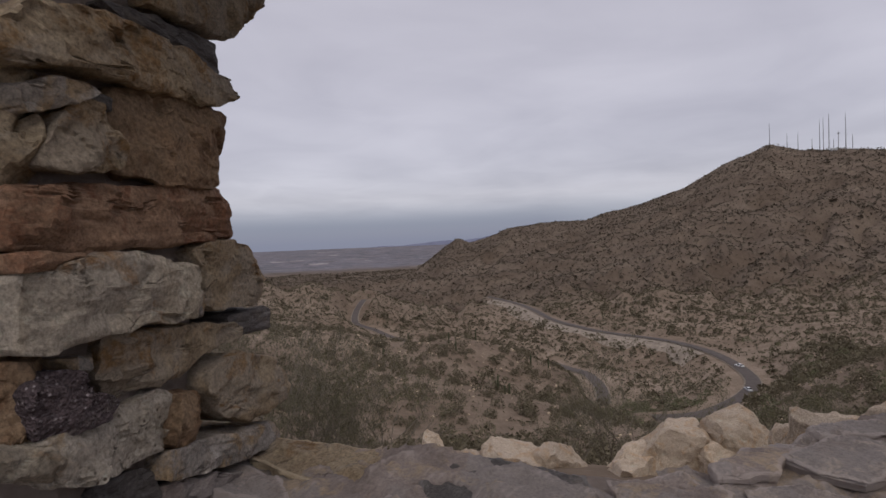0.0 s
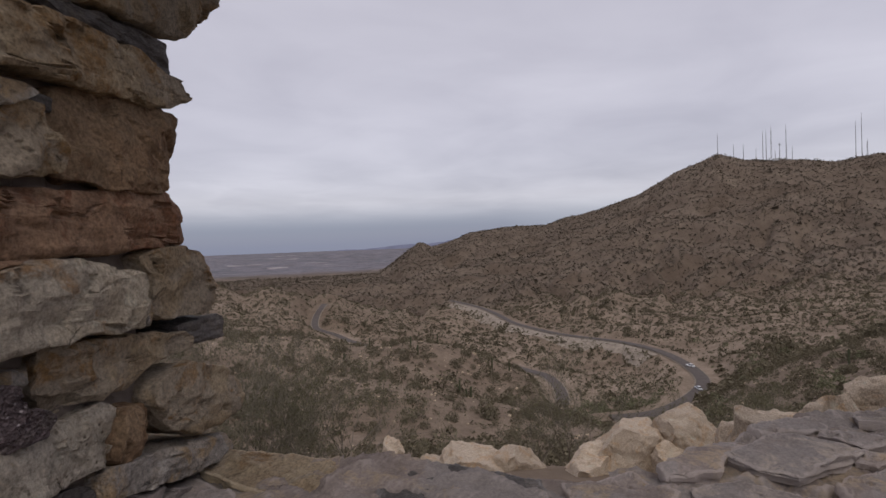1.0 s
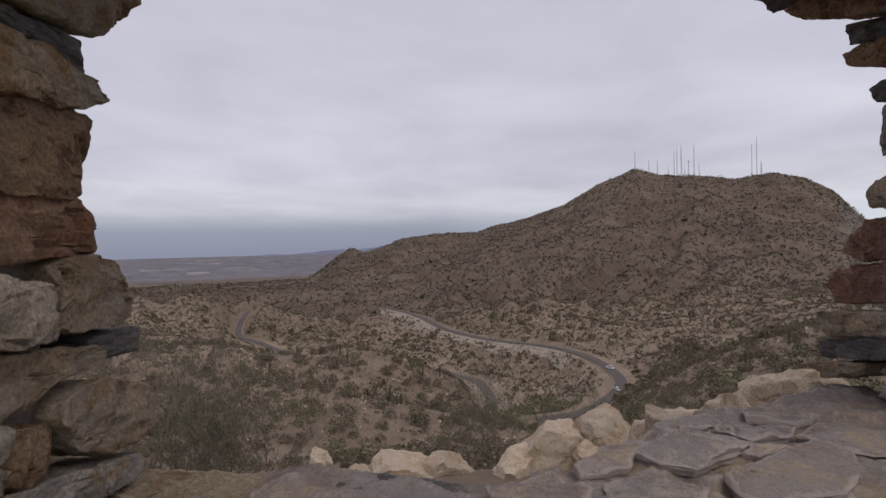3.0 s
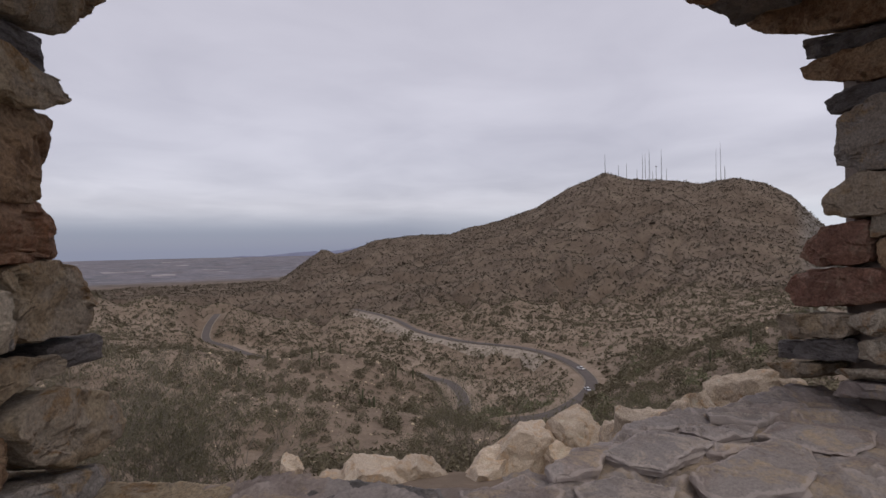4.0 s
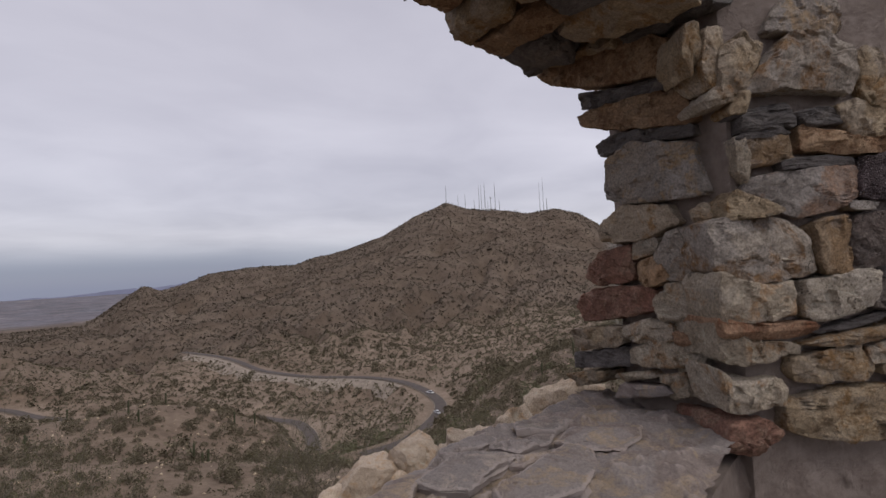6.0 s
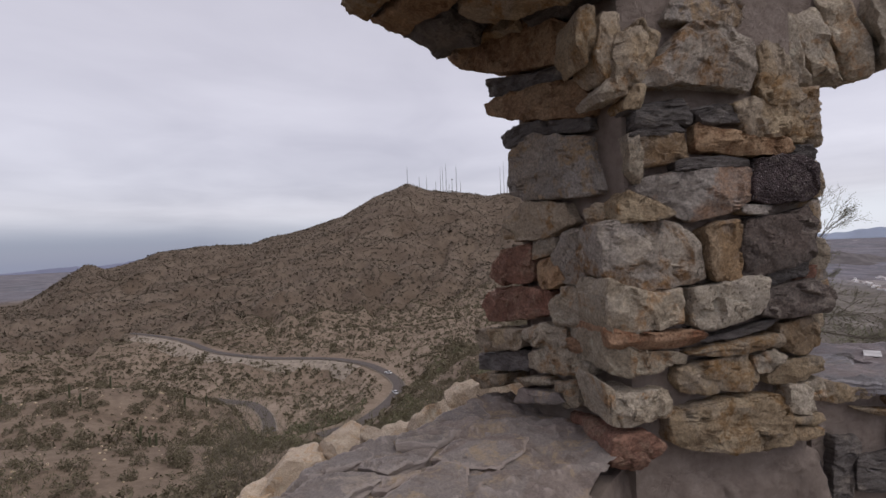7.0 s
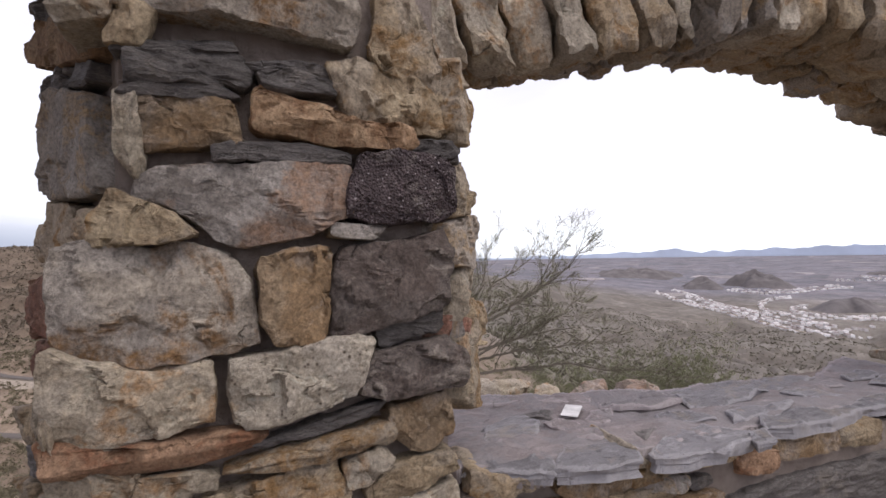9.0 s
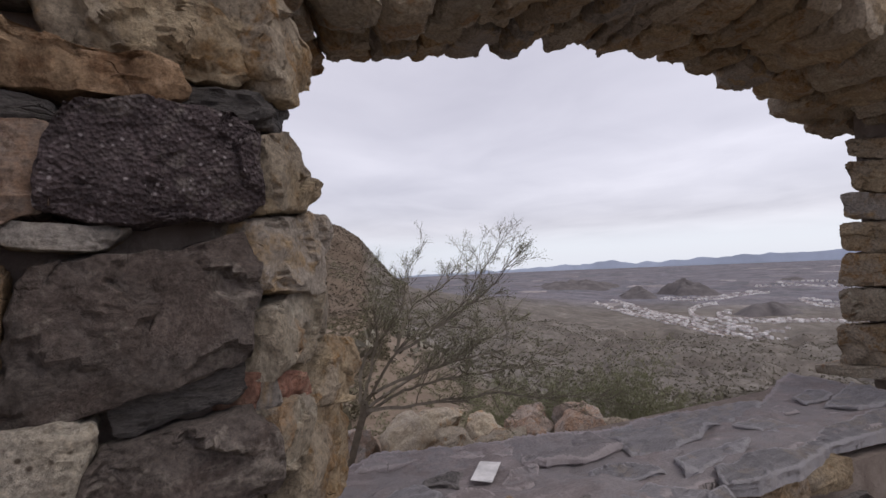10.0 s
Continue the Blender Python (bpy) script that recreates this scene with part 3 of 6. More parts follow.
def stone(face, kind, *outline):
    """One broken stone of a wall face: its outline along the face and up, its front hewn in uneven planes."""
    COUNT[0] += 1
    rnd = random.Random(100 + COUNT[0])
    a, b = (np.array((*p, 0.0)) for p in FACES[face])
    d = (b - a) / np.linalg.norm(b - a)
    out = np.array((d[1], -d[0], 0))
    us, zs = [p[0] for p in outline], [p[1] for p in outline]
    wide, tall = max(us) - min(us), max(zs) - min(zs)
    small = min(wide, tall)
    flat = kind == "slate"
    f = (rnd.uniform(0.0, 0.03) + (0.016 if not flat else 0.002)) * (0.4 if face == "W2" else 1)
    depth = 0.2
    if face == "PB" and min(us) < 0.08 and wide > 0.12:
        depth = 0.34  # quoins run round the corner
    mid = np.array(((max(us) + min(us)) / 2, (max(zs) + min(zs)) / 2))
    big = 1 + 0.012 / small
    edge = rounded([(mid[0] + (u - mid[0]) * big, mid[1] + (z - mid[1]) * big) for u, z in outline])
    n = 26 if small > 0.1 else 14
    p, quads = box_grid(n)
    q = p / (np.abs(p) ** 34).sum(1, keepdims=True) ** (1 / 34)
    # a broken front: planes through it, each leaning its own way
    for k in range(3 if flat else 11):
        lean = 0.07 if k % 3 == 0 else 0.24
        m = np.array([rnd.gauss(0, lean), rnd.gauss(0, lean), -1.0])
        m /= np.linalg.norm(m)
        far = q @ m
        top = far.max() * (rnd.uniform(0.90, 0.98) if k % 3 else rnd.uniform(0.96, 0.995))
        q = q - np.maximum(far - top, 0)[:, None] * m
    size = np.maximum(np.abs(q[:, 0]), np.abs(q[:, 1]))
    way = q[:, :2] * (wide, tall)
    way = way / np.maximum(np.linalg.norm(way, axis=1), 1e-6)[:, None]
    face_uz = mid + way * (reach(edge, mid, way) * size)[:, None]
    deep = (q[:, 2] + 1) / 2 * (depth + f) - f
    # the sides draw in behind the front
    draw = 1 - 0.05 * np.clip(deep / depth, 0, 1)
    face_uz = mid + (face_uz - mid) * draw[:, None]
    tilt = rnd.uniform(-0.012, 0.012) * q[:, 0]
    v = a + face_uz[:, :1] * d + (tilt - deep)[:, None] * out
    v[:, 2] = face_uz[:, 1]
    off = Vector((rnd.uniform(-50, 50), rnd.uniform(-50, 50), rnd.uniform(-50, 50)))
    rough = min(0.010, 0.06 * small + 0.002)
    grain = 14 if small > 0.1 else 20
    cleft, break_by = (11.0, 0.2) if small > 0.1 else (20.0, 0.16)
    for k in range(len(v)):
        c = Vector(v[k])
        # cleft faces: each cell of the break leans its own way
        spot = c * cleft + off + 0.35 * noise.noise_vector(c * 9 + off)
        seed_at = noise.voronoi(spot)[1][0]
        lift = (spot - seed_at).dot(noise.cell_vector(seed_at * 7.3) * 2 - Vector((1, 1, 1))) / cleft
        v[k] += out * max(-0.02, min(0.02, lift * break_by))
        v[k] += np.array(noise.noise_vector(c * grain + off) + 0.5 * noise.noise_vector(c * grain * 2.3 + off) + 0.35 * noise.noise_vector(c * grain * 5.1 + off)) * rough
    ob = mesh_object("stone", v, quads, ROCKS[kind], WALL[face], smooth=True)
    ob.data.set_sharp_from_angle(angle=radians(20))
    return ob


def prism(name, pts, z0, z1, material, parent=None):
    n = len(pts)
    v = [(x, y, z0) for x, y in pts] + [(x, y, z1) for x, y in pts]
    f = [tuple(range(n))[::-1], tuple(range(n, 2 * n))] + [(k, (k + 1) % n, n + (k + 1) % n, n + k) for k in range(n)]
    ob = mesh_object(name, v, f, material, parent)
    bm = bmesh.new(); bm.from_mesh(ob.data)
    bmesh.ops.recalc_face_normals(bm, faces=bm.faces)
    bm.to_mesh(ob.data); bm.free()
    return ob


# mortar cores, set back behind the stone faces
left = tagged(prism("wall_1", [(-0.625, 0.955), (-0.53, 1.355), (-0.66, 1.6), (-2.4, 1.9), (-2.4, 0.3), (-1.3, 0.74)], -0.6, 3.1, MORTAR), "rubble stone pier of tan and rust blocks in grey mortar", "wall", kind="structure")
pier = tagged(prism("wall_2", [(2.205, 0.622), (2.775, 0.22), (3.02, 0.325), (3.15, 0.75), (3.0, 1.2), (2.5, 1.3), (2.37, 1.18), (2.243, 0.715)], -0.6, 3.1, MORTAR), "rubble stone pier of grey, tan and rust blocks in mortar", "wall", kind="structure")
right = tagged(prism("wall_3", [(5.35, -1.38), (4.86, -1.93), (5.35, -2.56), (6.15, -1.76)], -0.6, 3.1, MORTAR), "squared tan stone pier at the far end of the parapet", "wall", kind="structure")
para = tagged(prism("wall_4", [(2.935, 0.232), (4.09, -0.82), (4.7, -1.42), (4.92, -1.45), (5.38, -1.03), (4.1, 0.12), (3.6, 0.6), (3.3, 0.62)], -0.6, 0.925, MORTAR), "low parapet wall of slate and tan rubble stone", "wall", kind="structure")
tagged(prism("wall_5", [(-0.66, 0.14), (2.12, 0.66), (2.42, 0.7), (2.42, 1.4), (1.18, 1.22), (0.5, 1.15), (-0.55, 1.42)], -0.6, 0.75, MORTAR), "low rubble parapet wall under the first opening", "wall", kind="structure")
WALL = {"JL": left, "JM": left, "J1": pier, "PB": pier, "J2": pier, "JC": right, "W2": para}

ROCKS["mortar"] = MORTAR
lump("mortar", [(2.10, 0.66, -0.1), (2.80, 0.10, -0.1), (3.0, 0.4, -0.1), (2.4, 0.85, -0.1), (2.12, 0.67, 0.79), (2.81, 0.14, 0.80), (3.0, 0.4, 0.85), (2.4, 0.85, 0.85)], "mortar", pier, 77, n=34, sharp=8, chips=16, rough=0.034, grain=6, round_off=0.95, crease=60)

# left pier
stone("JL", "tan", (0.234, 2.128), (0.976, 2.528), (0.837, 2.336), (0.743, 2.233), (0.600, 2.110), (0.526, 2.093), (0.388, 2.074), (0.265, 2.060))
stone("JL", "slate", (0.154, 2.008), (0.246, 2.038), (0.387, 2.054), (0.524, 2.069), (0.538, 1.998), (0.491, 1.988), (0.361, 2.010), (0.226, 1.999))
stone("JL", "tan", (-0.089, 1.862), (-0.033, 1.918), (0.048, 1.948), (0.242, 1.991), (0.429, 2.002), (0.583, 1.974), (0.594, 1.936), (0.509, 1.883), (0.372, 1.861), (0.216, 1.854), (0.041, 1.835), (-0.059, 1.804), (-0.092, 1.811))
stone("JL", "grey", (-0.061, 1.770), (-0.008, 1.796), (0.039, 1.800), (0.076, 1.795), (0.024, 1.759), (-0.044, 1.729))
stone("JL", "slate", (0.083, 1.794), (0.140, 1.805), (0.131, 1.776), (0.081, 1.769))
stone("JL", "tan", (0.012, 1.745), (0.062, 1.777), (0.131, 1.782), (0.137, 1.754), (0.159, 1.699), (0.154, 1.662), (0.054, 1.642), (-0.009, 1.639), (-0.003, 1.696))
stone("JL", "orange", (0.173, 1.831), (0.310, 1.876), (0.468, 1.869), (0.574, 1.877), (0.542, 1.774), (0.522, 1.697), (0.477, 1.652), (0.293, 1.645), (0.161, 1.657), (0.149, 1.774))
stone("JL", "rust", (-0.066, 1.593), (0.121, 1.619), (0.504, 1.647), (0.556, 1.594), (0.564, 1.511), (0.390, 1.499), (0.190, 1.490), (-0.015, 1.484), (-0.067, 1.492), (-0.077, 1.530))
stone("JL", "tan", (0.393, 1.481), (0.563, 1.502), (0.657, 1.475), (0.756, 1.359), (0.731, 1.296), (0.503, 1.310), (0.438, 1.334), (0.432, 1.419))
stone("JL", "pale", (-0.075, 1.445), (0.018, 1.461), (0.111, 1.478), (0.260, 1.458), (0.373, 1.431), (0.381, 1.379), (0.364, 1.308), (0.213, 1.317), (0.034, 1.318), (-0.079, 1.313))
stone("JL", "rust", (-0.070, 1.483), (0.044, 1.477), (-0.005, 1.460), (-0.069, 1.452))
stone("JL", "grey", (0.379, 1.357), (0.428, 1.359), (0.419, 1.314), (0.380, 1.312))
stone("JL", "tan", (0.122, 1.299), (0.328, 1.285), (0.557, 1.251), (0.569, 1.207), (0.415, 1.201), (0.342, 1.168), (0.152, 1.171), (0.102, 1.228))
stone("JL", "slate", (0.574, 1.274), (0.768, 1.271), (0.781, 1.202), (0.585, 1.217))
stone("JL", "tan", (0.432, 1.158), (0.580, 1.162), (0.752, 1.103), (0.849, 1.028), (0.863, 0.943), (0.594, 0.951), (0.466, 1.023), (0.407, 1.104))
stone("JL", "basalt", (-0.061, 1.250), (-0.017, 1.267), (0.030, 1.254), (0.040, 1.218), (0.099, 1.183), (0.083, 1.154), (-0.013, 1.144), (-0.051, 1.162))
stone("JL", "spotted", (-0.035, 1.146), (0.062, 1.150), (0.256, 1.142), (0.285, 1.126), (0.257, 1.017), (0.082, 1.028), (-0.007, 1.058))
stone("JL", "orange", (0.291, 1.127), (0.395, 1.108), (0.377, 1.032), (0.356, 1.004), (0.290, 1.002), (0.267, 1.026))
stone("JL", "grey", (0.256, 1.004), (0.397, 0.977), (0.732, 0.894), (0.785, 0.821), (0.651, 0.831), (0.441, 0.884), (0.242, 0.943))
stone("JL", "pale", (-0.132, 1.169), (-0.048, 1.149), (-0.016, 1.065), (-0.080, 1.102), (-0.134, 1.129))
stone("JL", "slate", (0.088, 1.013), (0.216, 0.982), (0.238, 0.898), (0.065, 0.985))
stone("JL", "rose", (0.250, 0.928), (0.521, 0.835), (0.458, 0.772), (0.247, 0.880))
stone("JL", "grey", (0.007, 1.281), (0.064, 1.278), (0.065, 1.235), (0.018, 1.262))
stone("JM", "tan", (0.645, 1.804), (0.719, 1.808), (0.715, 1.760), (0.692, 1.680), (0.639, 1.687))
stone("JM", "tan", (0.639, 1.678), (0.701, 1.712), (0.731, 1.725), (0.743, 1.683), (0.713, 1.642), (0.664, 1.582), (0.635, 1.582))
stone("JM", "grey", (0.622, 1.463), (0.709, 1.455), (0.703, 1.404), (0.619, 1.392))
stone("JM", "tan", (0.619, 1.382), (0.701, 1.364), (0.699, 1.330), (0.616, 1.335))
stone("JM", "orange", (0.615, 1.306), (0.711, 1.281), (0.691, 1.136), (0.608, 1.139))
stone("JM", "tan", (0.627, 1.563), (0.703, 1.582), (0.702, 1.473), (0.623, 1.473))
# middle pier, reveal towards the first opening
stone("J1", "grey", (0.436, 2.009), (0.587, 2.066), (0.879, 1.995), (0.894, 1.921), (0.932, 1.768), (0.741, 1.779), (0.508, 1.791), (0.421, 1.831))
stone("J1", "tan", (0.362, 1.697), (0.493, 1.781), (0.739, 1.750), (0.791, 1.676), (0.657, 1.625), (0.449, 1.610), (0.373, 1.630))
stone("J1", "slate", (0.380, 2.103), (0.506, 2.128), (0.874, 2.074), (0.880, 2.013), (0.613, 2.058), (0.407, 2.042))
stone("J1", "orange", (0.286, 2.282), (0.329, 2.294), (0.800, 2.244), (0.899, 2.129), (0.894, 2.067), (0.564, 2.134), (0.306, 2.220))
stone("J1", "slate", (0.286, 2.406), (0.580, 2.325), (0.827, 2.304), (0.789, 2.255), (0.296, 2.314))
stone("J1", "orange", (-0.168, 2.768), (0.106, 2.761), (0.795, 2.479), (0.806, 2.319), (0.436, 2.385), (0.043, 2.534))
stone("J1", "red", (0.239, 1.450), (0.368, 1.578), (0.520, 1.591), (0.522, 1.431), (0.321, 1.408))
stone("J1", "pale", (0.545, 1.613), (0.668, 1.613), (0.677, 1.561), (0.557, 1.527), (0.529, 1.524))
stone("J1", "orange", (0.555, 1.503), (0.675, 1.543), (0.739, 1.439), (0.626, 1.395), (0.563, 1.431))
stone("J1", "red", (0.176, 1.353), (0.353, 1.395), (0.639, 1.394), (0.630, 1.290), (0.464, 1.257), (0.201, 1.214), (0.151, 1.282))
stone("J1", "tan", (0.141, 1.168), (0.460, 1.207), (0.423, 1.115), (0.151, 1.064))
stone("J1", "pale", (0.475, 1.208), (0.601, 1.246), (0.734, 1.228), (0.718, 1.167), (0.539, 1.136), (0.457, 1.164))
stone("J1", "slate", (0.110, 1.036), (0.422, 1.103), (0.477, 1.060), (0.460, 1.023), (0.103, 0.958))
stone("J1", "tan", (0.061, 0.922), (0.301, 0.976), (0.297, 0.923), (0.134, 0.870))
stone("J1", "pale", (0.412, 0.974), (0.583, 1.016), (0.633, 0.997), (0.439, 0.944))
stone("J1", "rose", (0.438, 0.934), (0.679, 0.965), (0.723, 0.936), (0.402, 0.861))
stone("J1", "veined", (0.680, 1.543), (0.730, 1.629), (0.884, 1.648), (0.902, 1.568), (0.884, 1.435), (0.738, 1.428), (0.689, 1.474))
stone("J1", "pale", (0.662, 1.314), (0.713, 1.406), (0.877, 1.415), (0.871, 1.260), (0.701, 1.255))
stone("J1", "rust", (0.748, 1.208), (0.877, 1.236), (0.873, 1.173), (0.744, 1.148))
stone("J1", "pale", (0.495, 1.099), (0.619, 1.150), (0.858, 1.159), (0.852, 1.078), (0.686, 1.051), (0.504, 1.034))
stone("J1", "pale", (0.653, 1.005), (0.775, 1.038), (0.812, 0.960), (0.722, 0.920))
stone("J1", "tan", (0.878, 1.706), (0.929, 1.732), (0.963, 1.672), (0.885, 1.661))
# middle pier, inner face
stone("PB", "tan", (0.036, 2.305), (0.128, 2.329), (0.195, 2.268), (0.169, 2.201), (0.102, 2.125), (0.024, 2.150))
stone("PB", "veined", (0.125, 2.163), (0.225, 2.250), (0.307, 2.349), (0.449, 2.352), (0.546, 2.276), (0.556, 2.118), (0.322, 2.141), (0.133, 2.130))
stone("PB", "tan", (0.623, 2.297), (0.710, 2.281), (0.776, 2.119), (0.797, 2.011), (0.724, 2.060), (0.603, 2.086))
stone("PB", "tan", (0.065, 2.080), (0.103, 2.134), (0.148, 2.128), (0.122, 2.052), (0.069, 2.054))
stone("PB", "pale", (-0.028, 2.112), (0.006, 2.149), (0.078, 2.172), (0.069, 2.099), (-0.014, 2.084))
stone("PB", "slate", (0.091, 2.053), (0.121, 2.068), (0.269, 2.086), (0.280, 2.064), (0.096, 2.041))
stone("PB", "slate", (0.112, 2.037), (0.154, 2.050), (0.306, 2.056), (0.324, 2.038), (0.314, 1.997), (0.211, 1.995), (0.108, 1.979))
stone("PB", "slate", (0.108, 1.972), (0.248, 1.995), (0.286, 1.975), (0.220, 1.963), (0.101, 1.955))
stone("PB", "slate", (0.332, 2.052), (0.433, 2.070), (0.484, 2.060), (0.482, 2.038), (0.358, 2.034))
stone("PB", "slate", (0.358, 2.028), (0.416, 2.046), (0.497, 2.033), (0.502, 2.005), (0.369, 1.999))
stone("PB", "tan", (0.493, 2.075), (0.574, 2.090), (0.690, 2.072), (0.795, 2.027), (0.798, 1.964), (0.766, 1.931), (0.643, 1.948), (0.545, 1.954), (0.526, 2.006))
stone("PB", "orange", (0.355, 1.993), (0.440, 1.979), (0.544, 1.950), (0.677, 1.939), (0.695, 1.905), (0.663, 1.887), (0.554, 1.884), (0.361, 1.905), (0.342, 1.919))
stone("PB", "slate", (0.688, 1.912), (0.802, 1.914), (0.823, 1.894), (0.789, 1.875), (0.680, 1.879))
stone("PB", "ochre", (0.124, 1.958), (0.172, 1.967), (0.284, 1.955), (0.294, 1.916), (0.297, 1.877), (0.212, 1.855), (0.127, 1.845), (0.120, 1.914))
stone("PB", "pale", (0.078, 1.948), (0.112, 1.957), (0.119, 1.902), (0.124, 1.816), (0.112, 1.804), (0.081, 1.840), (0.080, 1.900))
stone("PB", "slate", (0.290, 1.870), (0.431, 1.881), (0.521, 1.865), (0.519, 1.844), (0.342, 1.841))
stone("PB", "slate", (0.257, 1.860), (0.290, 1.869), (0.315, 1.842), (0.261, 1.833))
stone("PB", "rosegrey", (0.123, 1.791), (0.160, 1.814), (0.286, 1.823), (0.534, 1.843), (0.541, 1.791), (0.534, 1.719), (0.412, 1.671), (0.299, 1.651), (0.224, 1.702), (0.119, 1.752))
stone("PB", "tan", (0.035, 1.671), (0.044, 1.720), (0.075, 1.761), (0.153, 1.729), (0.225, 1.678), (0.124, 1.656), (0.045, 1.657))
stone("PB", "basalt", (0.535, 1.762), (0.569, 1.864), (0.724, 1.878), (0.797, 1.869), (0.813, 1.743), (0.782, 1.720), (0.620, 1.705), (0.539, 1.719))
stone("PB", "grey", (0.513, 1.698), (0.619, 1.695), (0.591, 1.666), (0.511, 1.674))
stone("PB", "veined", (-0.033, 1.616), (-0.028, 1.643), (0.034, 1.661), (0.111, 1.642), (0.183, 1.653), (0.271, 1.641), (0.307, 1.593), (0.328, 1.525), (0.335, 1.444), (0.280, 1.429), (0.189, 1.423), (0.105, 1.413), (0.018, 1.438), (-0.026, 1.471), (-0.033, 1.554))
stone("PB", "ochre", (0.343, 1.617), (0.409, 1.640), (0.497, 1.642), (0.492, 1.550), (0.482, 1.445), (0.377, 1.437), (0.347, 1.496))
stone("PB", "umber", (0.511, 1.641), (0.685, 1.662), (0.812, 1.701), (0.801, 1.586), (0.781, 1.494), (0.596, 1.453), (0.492, 1.439))
stone("PB", "slate", (0.613, 1.456), (0.777, 1.491), (0.785, 1.439), (0.625, 1.405))
stone("PB", "umber", (0.607, 1.393), (0.779, 1.416), (0.818, 1.380), (0.809, 1.302), (0.666, 1.292), (0.572, 1.296), (0.559, 1.335))
stone("PB", "spotted", (0.285, 1.411), (0.390, 1.416), (0.545, 1.443), (0.585, 1.431), (0.569, 1.355), (0.540, 1.302), (0.436, 1.278), (0.319, 1.259), (0.294, 1.279), (0.293, 1.345))
stone("PB", "pale", (-0.033, 1.430), (-0.025, 1.458), (0.017, 1.436), (0.128, 1.406), (0.239, 1.416), (0.247, 1.353), (0.242, 1.289), (0.141, 1.272), (0.049, 1.274), (-0.021, 1.296), (-0.033, 1.352))
stone("PB", "ochre", (0.627, 1.257), (0.699, 1.267), (0.784, 1.275), (0.802, 1.178), (0.742, 1.152), (0.687, 1.148), (0.639, 1.196))
stone("PB", "rust", (-0.024, 1.291), (0.060, 1.268), (0.189, 1.260), (0.306, 1.261), (0.339, 1.243), (0.316, 1.215), (0.184, 1.207), (0.055, 1.208), (-0.009, 1.217), (-0.026, 1.266))
stone("PB", "tan", (-0.038, 1.324), (-0.026, 1.318), (-0.025, 1.275), (-0.036, 1.280))
stone("PB", "pale", (-0.045, 1.350), (-0.039, 1.351), (-0.039, 1.301), (-0.045, 1.323))
stone("PB", "slate", (0.344, 1.226), (0.464, 1.249), (0.612, 1.279), (0.576, 1.249), (0.462, 1.223), (0.357, 1.213))
stone("PB", "tan", (0.285, 1.180), (0.371, 1.200), (0.492, 1.216), (0.607, 1.228), (0.615, 1.186), (0.520, 1.177), (0.368, 1.169))
stone("PB", "pale", (-0.041, 1.270), (-0.027, 1.259), (0.001, 1.218), (0.111, 1.196), (0.221, 1.189), (0.252, 1.177), (0.243, 1.148), (0.105, 1.121), (0.037, 1.117), (-0.021, 1.135), (-0.038, 1.211))
stone("PB", "tan", (0.241, 1.123), (0.337, 1.144), (0.487, 1.161), (0.531, 1.089), (0.491, 1.040), (0.355, 1.031), (0.247, 1.043), (0.231, 1.087))
stone("PB", "pale", (0.525, 1.145), (0.602, 1.171), (0.634, 1.145), (0.578, 1.098), (0.536, 1.094))
stone("PB", "tan", (0.585, 1.080), (0.631, 1.120), (0.788, 1.131), (0.805, 1.076), (0.676, 1.044), (0.590, 1.051))
stone("PB", "pale", (0.693, 1.031), (0.808, 1.048), (0.809, 0.965), (0.706, 0.982))
stone("PB", "pale", (-0.066, 1.099), (-0.032, 1.072), (-0.031, 1.028), (-0.043, 0.997), (-0.057, 1.041))
stone("PB", "pale", (-0.025, 1.053), (0.182, 1.060), (0.184, 0.960), (-0.022, 0.945))
stone("PB", "tan", (0.196, 0.972), (0.475, 1.007), (0.635, 0.997), (0.650, 0.834), (0.505, 0.815), (0.324, 0.828), (0.188, 0.872))
stone("PB", "pale", (0.650, 1.039), (0.740, 1.026), (0.737, 0.929), (0.652, 0.942))
stone("PB", "red", (-0.028, 0.897), (0.098, 0.915), (0.156, 0.868), (0.087, 0.783), (-0.023, 0.793), (-0.031, 0.845))
stone("PB", "tan", (0.662, 0.920), (0.781, 0.918), (0.778, 0.882), (0.669, 0.889))
stone("PB", "tan", (0.671, 0.879), (0.777, 0.869), (0.774, 0.833), (0.670, 0.838))
stone("PB", "tan", (-0.029, 2.237), (-0.006, 2.384), (0.063, 2.389), (0.067, 2.188), (0.006, 2.168))
stone("PB", "tan", (0.087, 2.189), (0.078, 2.326), (0.151, 2.367), (0.219, 2.306), (0.159, 2.210))
stone("PB", "grey", (0.234, 2.369), (0.307, 2.492), (0.531, 2.511), (0.541, 2.364))
stone("PB", "tan", (-0.101, 2.283), (-0.090, 2.388), (-0.026, 2.408), (-0.033, 2.281), (-0.062, 2.222))
# middle pier, reveal towards the second opening
stone("J2", "tan", (-0.020, 2.130), (0.046, 2.112), (0.098, 2.075), (0.144, 2.019), (0.135, 1.981), (0.059, 1.930), (0.008, 1.925), (-0.020, 1.970))
stone("J2", "slate", (0.008, 1.913), (0.073, 1.939), (0.106, 1.922), (0.041, 1.871), (0.005, 1.869))
stone("J2", "tan", (-0.020, 1.842), (0.082, 1.877), (0.134, 1.858), (0.174, 1.799), (0.131, 1.748), (-0.005, 1.726), (-0.020, 1.726))
stone("J2", "grey", (-0.020, 1.709), (0.216, 1.746), (0.244, 1.725), (0.216, 1.675), (0.183, 1.592), (-0.014, 1.600), (-0.020, 1.629))
